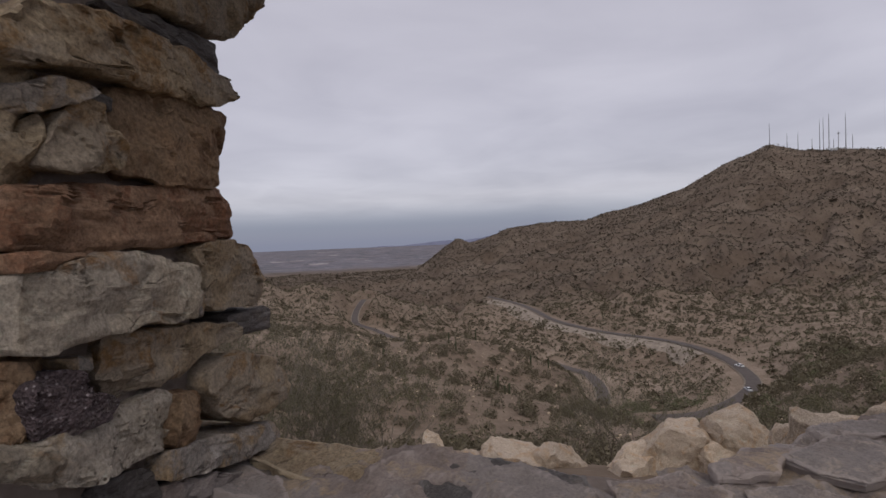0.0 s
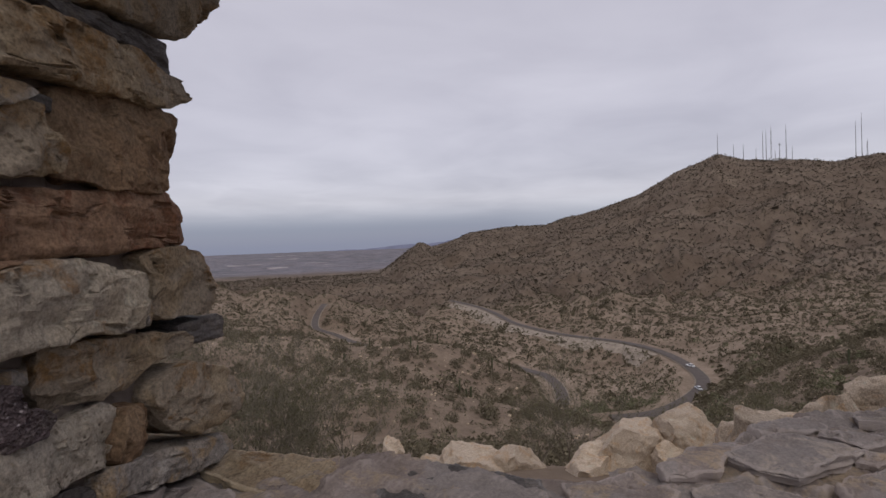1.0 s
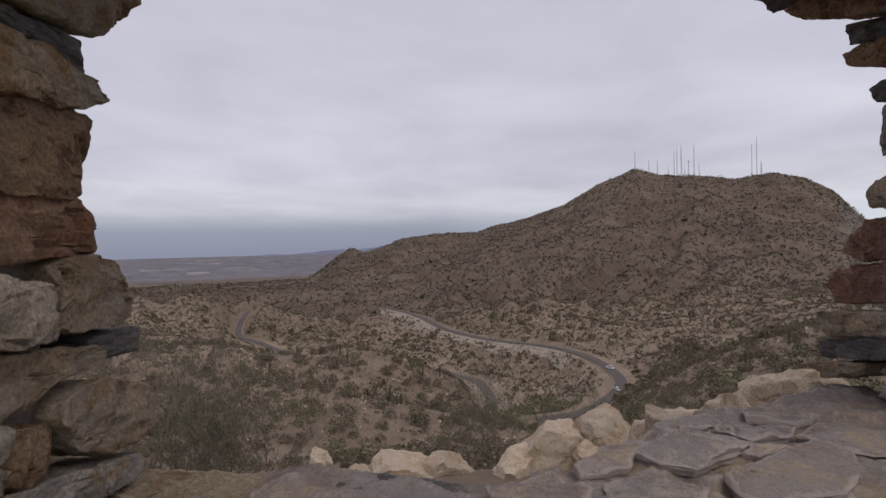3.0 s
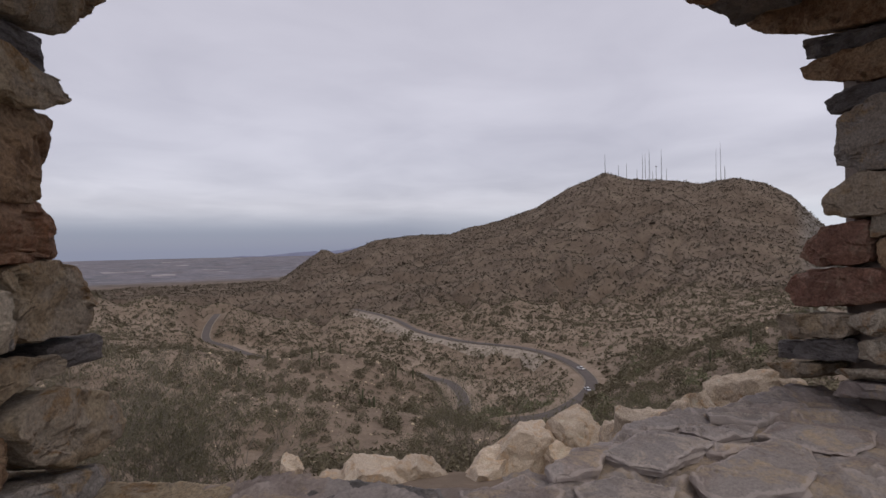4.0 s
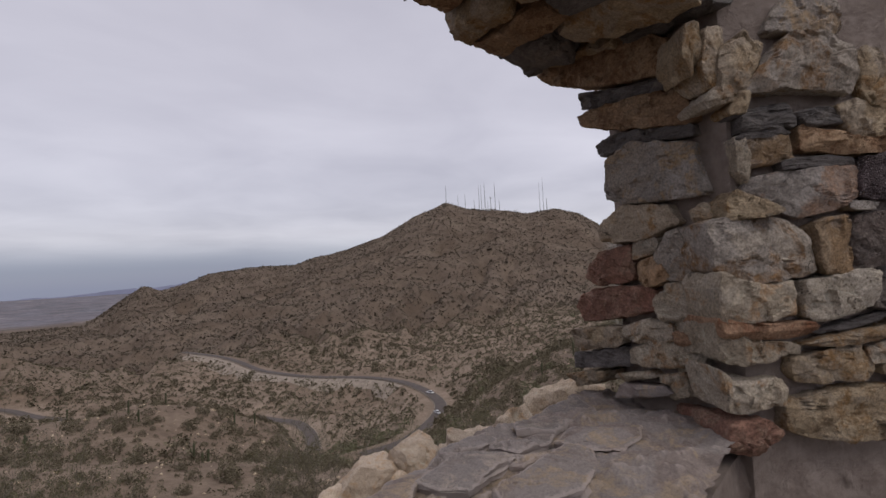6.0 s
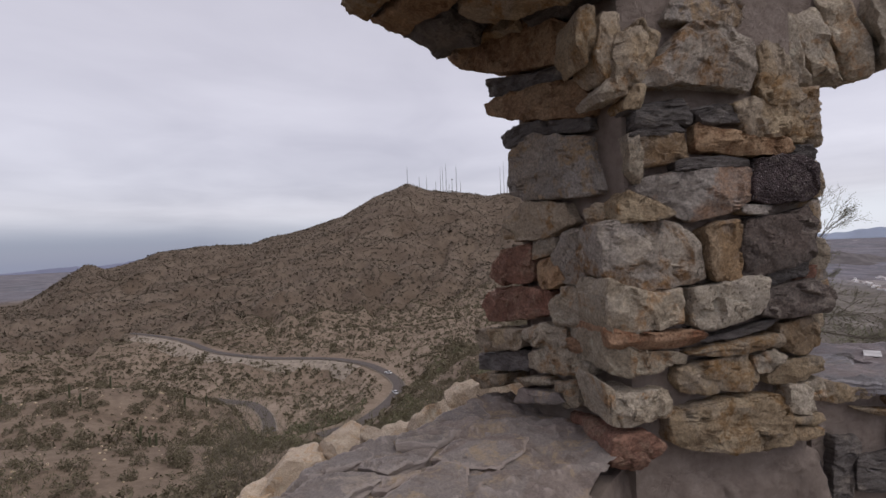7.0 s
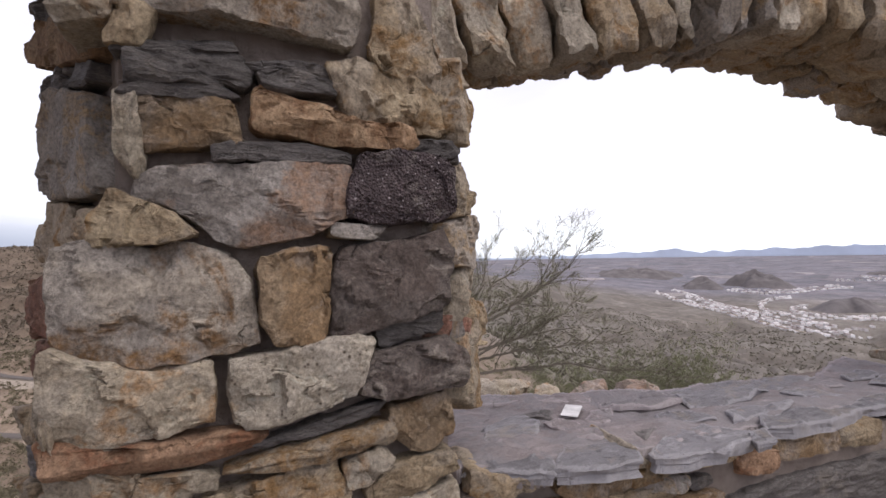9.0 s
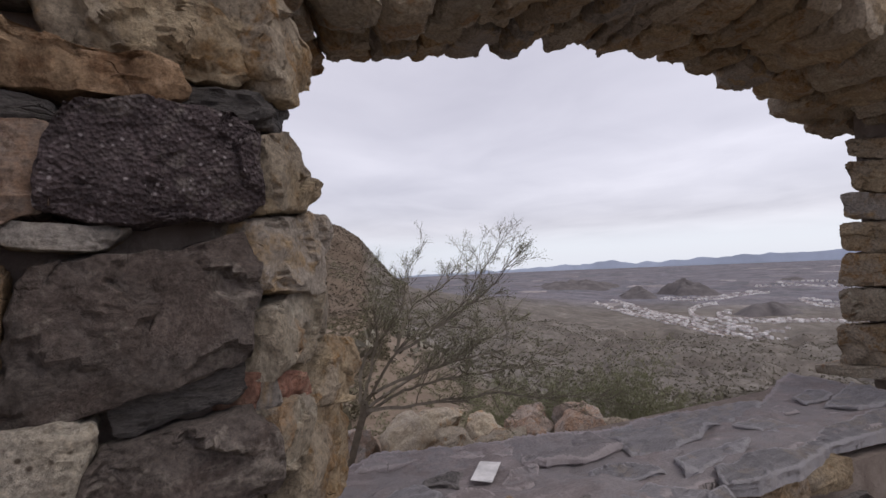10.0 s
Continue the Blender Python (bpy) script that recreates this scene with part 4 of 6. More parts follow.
stone("J2", "pale", (-0.020, 1.504), (-0.020, 1.527), (-0.015, 1.572), (0.117, 1.584), (0.279, 1.591), (0.299, 1.502), (0.137, 1.456), (0.001, 1.481), (-0.020, 1.453), (-0.020, 1.483))
stone("J2", "tan", (0.289, 1.488), (0.405, 1.462), (0.434, 1.388), (0.339, 1.339), (0.178, 1.358), (0.250, 1.435))
stone("J2", "red", (-0.020, 1.472), (0.050, 1.461), (0.132, 1.404), (-0.015, 1.413), (-0.020, 1.439))
stone("J2", "grey", (-0.020, 1.445), (-0.020, 1.426), (-0.001, 1.382), (-0.020, 1.363), (-0.020, 1.396), (-0.020, 1.421))
stone("J2", "tan", (0.144, 1.364), (0.371, 1.318), (0.414, 1.241), (0.349, 1.146), (0.177, 1.174), (0.071, 1.223), (0.122, 1.292))
stone("J2", "pale", (-0.020, 1.416), (0.131, 1.394), (0.108, 1.308), (0.012, 1.305), (-0.020, 1.348))
# far pier
stone("JC", "tan", (0.24, 2.11), (0.49, 2.05), (0.50, 2.14), (0.23, 2.20))
stone("JC", "tan", (0.25, 1.93), (0.47, 1.90), (0.49, 2.03), (0.20, 2.09))
stone("JC", "grey", (0.21, 1.80), (0.46, 1.77), (0.47, 1.88), (0.19, 1.93))
stone("JC", "tan", (0.18, 1.64), (0.45, 1.62), (0.46, 1.75), (0.17, 1.78))
stone("JC", "tan", (0.15, 1.46), (0.43, 1.47), (0.45, 1.60), (0.18, 1.62))
stone("JC", "pale", (0.16, 1.28), (0.42, 1.30), (0.43, 1.44), (0.15, 1.44))
stone("JC", "tan", (0.12, 1.05), (0.40, 1.09), (0.42, 1.27), (0.12, 1.25))
stone("JC", "pale", (0.04, 0.99), (0.39, 1.02), (0.40, 1.07), (0.04, 1.04))
# parapet under the second opening
stone("W2", "tan", (0.030, 1.006), (0.160, 0.970), (0.250, 0.963), (0.176, 0.918), (0.091, 0.906), (0.023, 0.933))
stone("W2", "ochre", (0.296, 0.911), (0.381, 0.959), (0.500, 0.959), (0.559, 0.934), (0.552, 0.872), (0.418, 0.867), (0.327, 0.883))
stone("W2", "pale", (0.560, 1.012), (0.601, 0.975), (0.636, 0.939), (0.552, 0.941), (0.532, 0.978))
stone("W2", "tan", (0.580, 0.901), (0.648, 0.937), (0.740, 0.940), (0.737, 0.910), (0.641, 0.879), (0.589, 0.870))
stone("W2", "tan", (0.751, 0.917), (0.810, 0.957), (0.924, 0.972), (1.007, 0.939), (0.974, 0.907), (0.858, 0.897), (0.763, 0.901))
stone("W2", "tan", (0.173, 0.883), (0.325, 0.868), (0.441, 0.862), (0.613, 0.856), (0.714, 0.831), (0.698, 0.804), (0.559, 0.828), (0.439, 0.838), (0.256, 0.852))
stone("W2", "grey", (0.654, 0.877), (0.774, 0.879), (0.755, 0.836), (0.638, 0.847))
stone("W2", "slate", (0.786, 0.867), (0.882, 0.862), (0.892, 0.829), (0.809, 0.832))
stone("W2", "ochre", (0.739, 0.810), (0.862, 0.809), (0.917, 0.797), (0.905, 0.765), (0.815, 0.763), (0.734, 0.767))
stone("W2", "rust", (1.018, 0.909), (1.124, 0.912), (1.171, 0.914), (1.162, 0.840), (1.025, 0.845))
stone("W2", "ochre", (1.174, 0.935), (1.322, 0.959), (1.457, 0.967), (1.470, 0.885), (1.343, 0.873), (1.198, 0.877))
stone("W2", "tan", (1.507, 0.947), (1.708, 0.963), (1.695, 0.870), (1.498, 0.880))
stone("W2", "slate", (0.448, 0.814), (0.584, 0.823), (0.572, 0.719), (0.439, 0.736))
stone("W2", "grey", (0.595, 0.805), (0.710, 0.796), (0.714, 0.715), (0.598, 0.722))
stone("W2", "slate", (0.972, 0.771), (1.172, 0.795), (1.569, 0.810), (1.841, 0.821), (1.778, 0.396), (0.988, 0.548), (0.913, 0.649))
stone("W2", "grey", (0.319, 0.809), (0.422, 0.791), (0.414, 0.718), (0.311, 0.734))
stone("W2", "slate", (0.172, 0.682), (0.313, 0.698), (0.520, 0.687), (0.703, 0.682), (0.789, 0.671), (0.774, 0.485), (0.506, 0.505), (0.169, 0.548))
stone("W2", "slate", (0.054, 0.769), (0.178, 0.760), (0.127, 0.531), (0.043, 0.535))
stone("W2", "slate", (-0.110, 0.636), (0.011, 0.690), (0.022, 0.584), (0.008, 0.526), (-0.117, 0.545))


# ---- arches: rings of rough voussoirs from the inner to the outer face ----


def arch(name, label, front, back, zf, zb, count, kinds, seed):
    rnd = random.Random(seed)
    fa, fb, ba, bb = (Vector((*p, 0)) for p in (*front, *back))
    ring = tagged(new(name), label, "arch", kind="structure")
    edges = np.cumsum([rnd.uniform(0.5, 1.7) for _ in range(count)])
    edges = np.concatenate([[0], edges / edges[-1]])

    def spot(s, lift, depth):
        f, b = fa.lerp(fb, s), ba.lerp(bb, s)
        f.z, b.z = np.interp(s, *zip(*zf)), np.interp(s, *zip(*zb))
        p = f.lerp(b, depth)
        lean = (s - 0.5) * 0.55
        along = (fb - fa).normalized()
        return p + Vector((0, 0, lift)) + along * lift * lean * 1.6

    for k in range(count):
        s0, s1 = edges[k] + 0.002, edges[k + 1] - 0.002
        drop, tall = rnd.uniform(-0.04, 0.025), rnd.uniform(0.26, 0.5)
        f0, b1 = rnd.uniform(-0.1, 0.05), 1 + rnd.uniform(-0.04, 0.05)
        kind = rnd.choice(kinds)
        mid = rnd.uniform(0.42, 0.62)
        for d0, d1 in ((f0, mid), (mid + 0.01, b1)):
            dip = rnd.uniform(-0.03, 0.02)
            c = [spot(s0, drop, d0), spot(s1, drop, d0), spot(s1, drop + dip, d1), spot(s0, drop + dip, d1),
                 spot(s0, tall, d0), spot(s1, tall, d0), spot(s1, tall, d1), spot(s0, tall, d1)]
            lump("stone", c, kind, ring, seed * 100 + k * 3 + (d0 > 0.2), n=12, sharp=11, chips=10, rough=0.026, grain=10, round_off=0.92, crease=20)
            kind = rnd.choice(kinds)
    # the fill above
    v = []
    for k in range(25):
        s = k / 24
        v += [spot(s, 0.2, 0.06), spot(s, 0.2, 0.94)]
    n = len(v)
    v += [Vector((p.x, p.y, 3.1)) for p in v]
    f = []
    for k in range(0, n - 2, 2):
        f += [(k, k + 1, k + 3, k + 2), (k, k + 2, n + k + 2, n + k), (k + 1, n + k + 1, n + k + 3, k + 3), (n + k, n + k + 2, n + k + 3, n + k + 1)]
    mesh_object("mortar", v, f, MORTAR, ring)
    return ring


arch_1 = arch("arch_1", "shallow rubble arch over the first opening", ((-0.66, 0.84), (2.2, 0.62)), ((-0.42, 1.74), (2.42, 1.62)),
     [(0, 2.22), (0.1, 2.45), (0.22, 2.58), (0.4, 2.64), (0.6, 2.62), (0.8, 2.53), (1, 2.44)],
     [(0, 2.36), (0.03, 2.46), (0.1, 2.63), (0.2, 2.75), (0.4, 2.82), (0.6, 2.80), (0.75, 2.70), (0.82, 2.66), (0.93, 2.60), (1, 2.57)], 17, ["tan", "orange", "tan", "slate", "grey"], 31)
arch_2 = arch("arch_2", "shallow rubble arch of tan stones over the second opening", ((2.86, 0.28), (4.95, -1.70)), ((3.45, 0.70), (5.75, -1.32)),
     [(0, 2.18), (0.12, 2.22), (0.25, 2.31), (0.4, 2.42), (0.55, 2.46), (0.7, 2.42), (0.85, 2.30), (1, 2.12)],
     [(0, 2.31), (0.06, 2.37), (0.147, 2.42), (0.21, 2.47), (0.36, 2.59), (0.5, 2.62), (0.6, 2.56), (0.73, 2.53), (0.83, 2.50), (0.84, 2.40), (0.9, 2.38), (1, 2.30)], 19, ["tan", "tan", "pale", "tan", "grey"], 47)

# ---- flagstones on the parapets ----


def bedding(name, label, outline, z, thick):
    """The mortar core under a parapet's flagstones."""
    cx, cy = sum(p[0] for p in outline) / len(outline), sum(p[1] for p in outline) / len(outline)
    inner = [(x + (cx - x) * 0.16, y + (cy - y) * 0.16) for x, y in outline]
    return tagged(prism(name, inner, z - thick - 0.05, z - 0.008, MORTAR), label, "sill", kind="structure")


def split_slab(poly, z, thick, kind, parent, seed, step=0.008, tread=0.0035):
    """A slab of slate split along its bedding: ragged rim, thin stepped leaves on top, open cracks."""
    rim = []
    for k in range(len(poly)):
        a, b = Vector(poly[k]), Vector(poly[(k + 1) % len(poly)])
        n = max(1, int((b - a).length / 0.012))
        rim += [a.lerp(b, i / n) for i in range(n)]
    off = seed * 3.7
    line = []
    for p in rim:
        w, u = noise.noise_vector(Vector((p.x * 9, p.y * 9, off))), noise.noise_vector(Vector((p.x * 40, p.y * 40, off)))
        line.append((p.x + 0.016 * w.x + 0.004 * u.x, p.y + 0.016 * w.y + 0.004 * u.y))
    line = np.array(line)
    x0, y0 = line.min(0) - 2 * step
    nx, ny = ((line.max(0) + 2 * step - (x0, y0)) / step).astype(int) + 1
    gx, gy = np.meshgrid(x0 + step * np.arange(nx), y0 + step * np.arange(ny))
    gx, gy = gx.ravel(), gy.ravel()
    inside = np.zeros(gx.shape, bool)
    for (xa, ya), (xb, yb) in zip(line, np.roll(line, -1, 0)):
        inside ^= ((ya > gy) != (yb > gy)) & (gx < (xb - xa) * (gy - ya) / (yb - ya + 1e-12) + xa)
    d2 = (gx[:, None] - line[:, 0]) ** 2 + (gy[:, None] - line[:, 1]) ** 2
    near = d2.argmin(1)
    d = np.where(inside, np.sqrt(d2.min(1)), 0.0)
    px, py = np.where(inside, gx, line[near, 0]), np.where(inside, gy, line[near, 1])
    a, b = px * 0.75 - py * 0.66, px * 0.66 + py * 0.75
    f = 4.2 * fbm(a * 2.6 + seed + 0.5 * fbm(px * 8, py * 8, 3, seed), b * 9.0, 5, seed + 3) + 6.0
    k = np.floor(f)
    h = z + tread * (k + np.clip((f - k - 0.84) / 0.16, 0, 1) - 6.0)
    h = h - 0.006 * np.clip(1 - d / 0.008, 0, 1) + 0.0022 * fbm(px * 30, py * 30, 4, seed + 5)
    split = np.abs(fbm(a * 3.1 + 9.0, b * 8.0 + seed, 4, seed + 7))
    h = h - 0.013 * np.clip(1 - split / 0.03, 0, 1) * np.clip(3 * fbm(px * 4, py * 4, 2, seed + 8) + 0.3, 0, 1)
    ids = np.arange(nx * ny).reshape(ny, nx)
    ok = inside.reshape(ny, nx)
    cell = ok[:-1, :-1] | ok[1:, :-1] | ok[:-1, 1:] | ok[1:, 1:]
    quads = np.stack([ids[:-1, :-1][cell], ids[:-1, 1:][cell], ids[1:, 1:][cell], ids[1:, :-1][cell]], 1)
    used, flat = np.unique(quads, return_inverse=True)
    quads = flat.reshape(-1, 4)
    v = np.stack([px, py, h], 1)[used]
    edges = np.concatenate([quads[:, [i, (i + 1) % 4]] for i in range(4)])
    keys = edges[:, 0] * len(v) + edges[:, 1]
    free = edges[~np.isin(edges[:, 1] * len(v) + edges[:, 0], keys)]
    mid, n = line.mean(0), len(v)
    rings, faces = [v], [quads]
    for k, drop in enumerate((0.25, 0.3, 0.55, 0.62, 1.0)):
        low = v.copy()
        tuck = 0.012 * fbm(v[:, 0] * 7, v[:, 1] * 7, 3, seed + 11 * (k // 2)) + 0.004 * (k // 2) + (0.007 if k % 2 else 0.0)
        way = mid - v[:, :2]
        low[:, :2] += way / np.maximum(np.linalg.norm(way, axis=1), 1e-6)[:, None] * np.maximum(tuck, -0.004)[:, None]
        low[:, 2] = np.minimum(v[:, 2], z - thick * drop)
        rings.append(low)
        faces.append(np.stack([free[:, 1] + k * n, free[:, 0] + k * n, free[:, 0] + (k + 1) * n, free[:, 1] + (k + 1) * n], 1))
    ob = quick_mesh("slab", np.concatenate(rings), np.concatenate(faces), ROCKS[kind])
    ob.data.shade_smooth()
    ob.data.set_sharp_from_angle(angle=radians(24))
    ob.parent = parent
    return ob


def lumpy_bed(name, outline, z, rise, parent, seed, material, layers=0.0):
    """The worn top between the flagstones: a lumpy bed, or slate split into ragged layers along the wall."""
    xs, ys = [p[0] for p in outline], [p[1] for p in outline]
    step = 0.015
    nx, ny = int((max(xs) - min(xs)) / step) + 1, int((max(ys) - min(ys)) / step) + 1
    gx, gy = np.meshgrid(min(xs) + step * np.arange(nx), min(ys) + step * np.arange(ny))
    inside = np.zeros(gx.shape, bool)
    for (x0, y0), (x1, y1) in zip(outline, outline[1:] + outline[:1]):
        cross = (y0 > gy) != (y1 > gy)
        inside ^= cross & (gx < (x1 - x0) * (gy - y0) / (y1 - y0 + 1e-9) + x0)
    h = z + rise * (fbm(gx * 5, gy * 5, 5, seed) + 0.35 * fbm(gx * 22, gy * 22, 3, seed + 1))
    if layers:
        a, b = (gx - gy) * 0.707, (gx + gy) * 0.707
        f = 3.4 * (fbm(a * 1.5 + 0.4 * fbm(gx * 6, gy * 6, 3, seed + 2), b * 4.6, 5, seed + 3) + 1.0)
        k = np.floor(f)
        e = np.clip((f - k - 0.86) / 0.14, 0, 1)
        h = h + layers * (k + e - 3.4)
    ids = np.arange(nx * ny).reshape(ny, nx)
    cell = inside[:-1, :-1] & inside[1:, :-1] & inside[:-1, 1:] & inside[1:, 1:]
    quads = np.stack([ids[:-1, :-1][cell], ids[:-1, 1:][cell], ids[1:, 1:][cell], ids[1:, :-1][cell]], 1)
    used, flat = np.unique(quads, return_inverse=True)
    ob = quick_mesh(name, np.stack([gx.ravel(), gy.ravel(), h.ravel()], 1)[used], flat.reshape(-1, 4), material)
    ob.data.shade_smooth()
    ob.data.set_sharp_from_angle(angle=radians(28))
    ob.parent = parent
    return ob


def laid(bed, rows, seed):
    """Flagstones set in the bed: (stone, top, thickness, outline)."""
    for k, (kind, z, thick, poly) in enumerate(rows):
        split_slab(poly, z, thick, kind, bed, seed + k)


EDGE_1 = [(-0.72, 0.12), (2.16, 0.64), (2.34, 0.70), (2.48, 1.52), (2.28, 1.46), (2.05, 1.42), (1.85, 1.36), (1.72, 1.37), (1.55, 1.41), (1.45, 1.38), (1.32, 1.29), (1.2, 1.29), (0.96, 1.25), (0.6, 1.22), (0.51, 1.28), (0.03, 1.45), (-0.19, 1.58), (-0.43, 1.71), (-0.75, 1.75)]
bed_1 = bedding("sill_1", "broad sill of split grey and rose flagstones set in mortar", EDGE_1, 0.80, 0.06)
lumpy_bed("mortar_bed", EDGE_1, 0.833, 0.022, bed_1, 61, BED, 0.008)
laid(bed_1, [
    ("sill", 0.862, 0.045, [(1.06, 1.19), (1.25, 1.25), (1.39, 1.25), (1.46, 1.17), (1.45, 1.09), (1.29, 1.06), (1.15, 1.04), (1.09, 1.10)]),
    ("sill", 0.85, 0.06, [(1.70, 1.34), (2.04, 1.44), (2.22, 1.41), (2.14, 1.24), (1.84, 1.18), (1.73, 1.17), (1.62, 1.27)]),
    ("sill", 0.847, 0.05, [(1.44, 1.24), (1.60, 1.27), (1.74, 1.17), (1.64, 1.11), (1.47, 1.13)]),
    ("rose", 0.855, 0.08, [(1.66, 1.12), (1.90, 1.18), (2.08, 1.22), (2.16, 1.13), (2.12, 0.98), (1.92, 0.90), (1.75, 0.87), (1.71, 0.96)]),
    ("rose", 0.85, 0.07, [(1.20, 0.98), (1.45, 1.02), (1.65, 1.06), (1.70, 0.96), (1.58, 0.86), (1.39, 0.78), (1.15, 0.86)]),
    ("rose", 0.845, 0.06, [(0.85, 1.20), (1.02, 1.28), (1.13, 1.28), (1.18, 1.24), (1.04, 1.17), (0.99, 1.12), (0.91, 1.10), (0.83, 1.13)]),
    ("sill", 0.852, 0.06, [(1.27, 1.34), (1.45, 1.40), (1.56, 1.37), (1.56, 1.31), (1.45, 1.27), (1.28, 1.29)]),
    ("sill", 0.848, 0.03, [(1.19, 1.31), (1.29, 1.35), (1.31, 1.31), (1.20, 1.27)]),
    ("rose", 0.838, 0.05, [(1.48, 1.13), (1.60, 1.10), (1.54, 1.04), (1.41, 1.05), (1.38, 1.08)]),
    ("tan", 0.831, 0.04, [(-0.48, 1.63), (-0.43, 1.70), (-0.19, 1.57), (0.03, 1.45), (0.05, 1.42), (-0.05, 1.29), (-0.24, 1.34), (-0.44, 1.52)]),
    ("slate", 0.832, 0.04, [(0.09, 1.39), (0.24, 1.40), (0.51, 1.24), (0.51, 1.14), (0.44, 1.08), (0.06, 1.16)]),
    ("sill", 0.834, 0.05, [(-0.58, 1.46), (-0.56, 1.57), (-0.32, 1.40), (-0.26, 1.24), (-0.54, 1.30)]),
    ("rose", 0.836, 0.05, [(0.56, 1.19), (0.78, 1.19), (0.82, 1.06), (0.72, 0.98), (0.55, 1.02)]),
    ("sill", 0.84, 0.05, [(0.86, 1.07), (1.02, 1.09), (1.12, 0.96), (0.98, 0.86), (0.82, 0.94)]),
    ("rose", 0.834, 0.05, [(-0.20, 1.20), (0.02, 1.20), (0.05, 0.90), (-0.20, 0.85), (-0.35, 1.00)])], 300)
EDGE_2 = [(2.94, 0.28), (3.04, 0.05), (3.30, -0.15), (3.70, -0.47), (4.16, -0.83), (4.85, -1.55), (5.42, -1.03), (4.80, -0.80), (4.57, -0.60), (4.33, -0.32), (4.10, -0.13), (3.93, 0.10), (3.64, 0.52), (3.35, 0.66)]
bed_2 = bedding("sill_2", "broad parapet top of split blue-grey slate flagstones in lilac-grey mortar", EDGE_2, 0.97, 0.05)
lumpy_bed("mortar_bed", EDGE_2, 0.996, 0.008, bed_2, 71, ROCKS["lilac"], 0.004)
skirt = bpy.data.objects["mortar_bed.001"].modifiers.new("thickness", "SOLIDIFY")
skirt.thickness, skirt.offset = 0.05, -1.0
for k, (kind, z, thick, poly) in enumerate((
    ("ledge", 0.996, 0.05, [(3.10, 0.27), (3.17, 0.19), (3.26, 0.06), (3.07, 0.0), (2.93, 0.24)]),
    ("ledge", 1.0, 0.055, [(3.25, 0.03), (3.31, -0.03), (3.38, -0.12), (3.35, -0.19), (3.26, -0.21), (3.16, -0.12), (3.08, 0.0)]),
    ("ledge", 1.006, 0.06, [(3.40, -0.23), (3.55, -0.25), (3.69, -0.36), (3.74, -0.53), (3.66, -0.51), (3.49, -0.44), (3.37, -0.33), (3.31, -0.24), (3.33, -0.22)]),
    ("ledge", 0.992, 0.04, [(3.68, -0.5), (3.75, -0.56), (3.66, -0.58), (3.58, -0.52)]),
    ("ledge", 1.008, 0.05, [(3.85, -0.54), (4.01, -0.66), (4.06, -0.77), (4.37, -0.92), (4.66, -1.18), (4.64, -1.33), (4.19, -0.91), (3.95, -0.76), (3.80, -0.64), (3.76, -0.56)]),
    ("ledge", 1.0, 0.03, [(3.29, 0.33), (3.47, 0.28), (3.45, 0.17), (3.25, 0.12), (3.15, 0.26)]),
    ("lilac", 1.0, 0.03, [(3.44, 0.15), (3.51, 0.07), (3.41, -0.12), (3.32, 0.0)]),
    ("lilac", 1.008, 0.05, [(3.62, 0.51), (3.92, 0.09), (3.81, 0.06), (3.66, 0.28), (3.56, 0.42), (3.5, 0.5)]),
    ("lilac", 1.006, 0.05, [(3.93, 0.08), (4.12, -0.13), (3.97, -0.27), (3.81, -0.17), (3.74, -0.06), (3.74, 0.02)]),
    ("ledge", 1.004, 0.05, [(4.11, -0.18), (4.30, -0.32), (4.55, -0.62), (4.74, -0.82), (4.53, -0.74), (4.31, -0.58), (4.14, -0.49), (3.98, -0.41), (3.92, -0.30), (3.98, -0.26)]),
    ("slate", 0.996, 0.03, [(3.53, 0.27), (3.63, 0.24), (3.62, 0.18), (3.51, 0.15), (3.48, 0.24)]),
    ("lilac", 0.998, 0.03, [(3.66, 0.04), (3.74, -0.03), (3.64, -0.07), (3.56, -0.04), (3.53, 0.03)]),
    ("ledge", 1.002, 0.03, [(3.73, -0.19), (3.83, -0.26), (3.86, -0.38), (3.79, -0.40), (3.66, -0.27), (3.65, -0.21)]),
    ("ledge", 1.004, 0.03, [(4.31, -0.64), (4.43, -0.71), (4.37, -0.87), (4.26, -0.78)]),
    ("ledge", 1.004, 0.03, [(4.71, -1.01), (5.2, -1.25), (4.88, -1.35), (4.66, -1.12)]),
    ("lilac", 1.002, 0.03, [(4.62, -0.79), (4.69, -0.85), (4.58, -0.91), (4.52, -0.85)]),
    ("ledge", 1.0, 0.03, [(3.90, -0.43), (4.0, -0.48), (4.16, -0.67), (4.05, -0.64), (3.86, -0.52), (3.79, -0.46)]),
    ("ledge", 1.0, 0.03, [(4.80, -0.92), (4.98, -1.0), (4.9, -1.1), (4.70, -0.96)]),
    ("slate", 0.993, 0.03, [(3.50, -0.12), (3.62, -0.16), (3.6, -0.22), (3.46, -0.19)]))):
    split_slab(poly, 0.999 + (z - 1) * 0.6, thick, kind, bed_2, 420 + k)

# a scrap of white paper stuck to the slate
sheet = [(3.55, 0.125), (3.69, 0.145), (3.705, 0.08), (3.64, 0.07), (3.555, 0.06)]
n = len(sheet)
paper = mesh_object("paper_tag", [(x, y, z + 0.001 * (k % 2)) for z in (0.999, 1.0005) for k, (x, y) in enumerate(sheet)],
                    [tuple(range(n))[::-1], tuple(range(n, 2 * n))] + [(k, (k + 1) % n, n + (k + 1) % n, n + k) for k in range(n)], plain("white_paper", (0.66, 0.64, 0.63), 0.7))
tagged(paper, "scrap of white paper lying on the slate parapet", "paper")

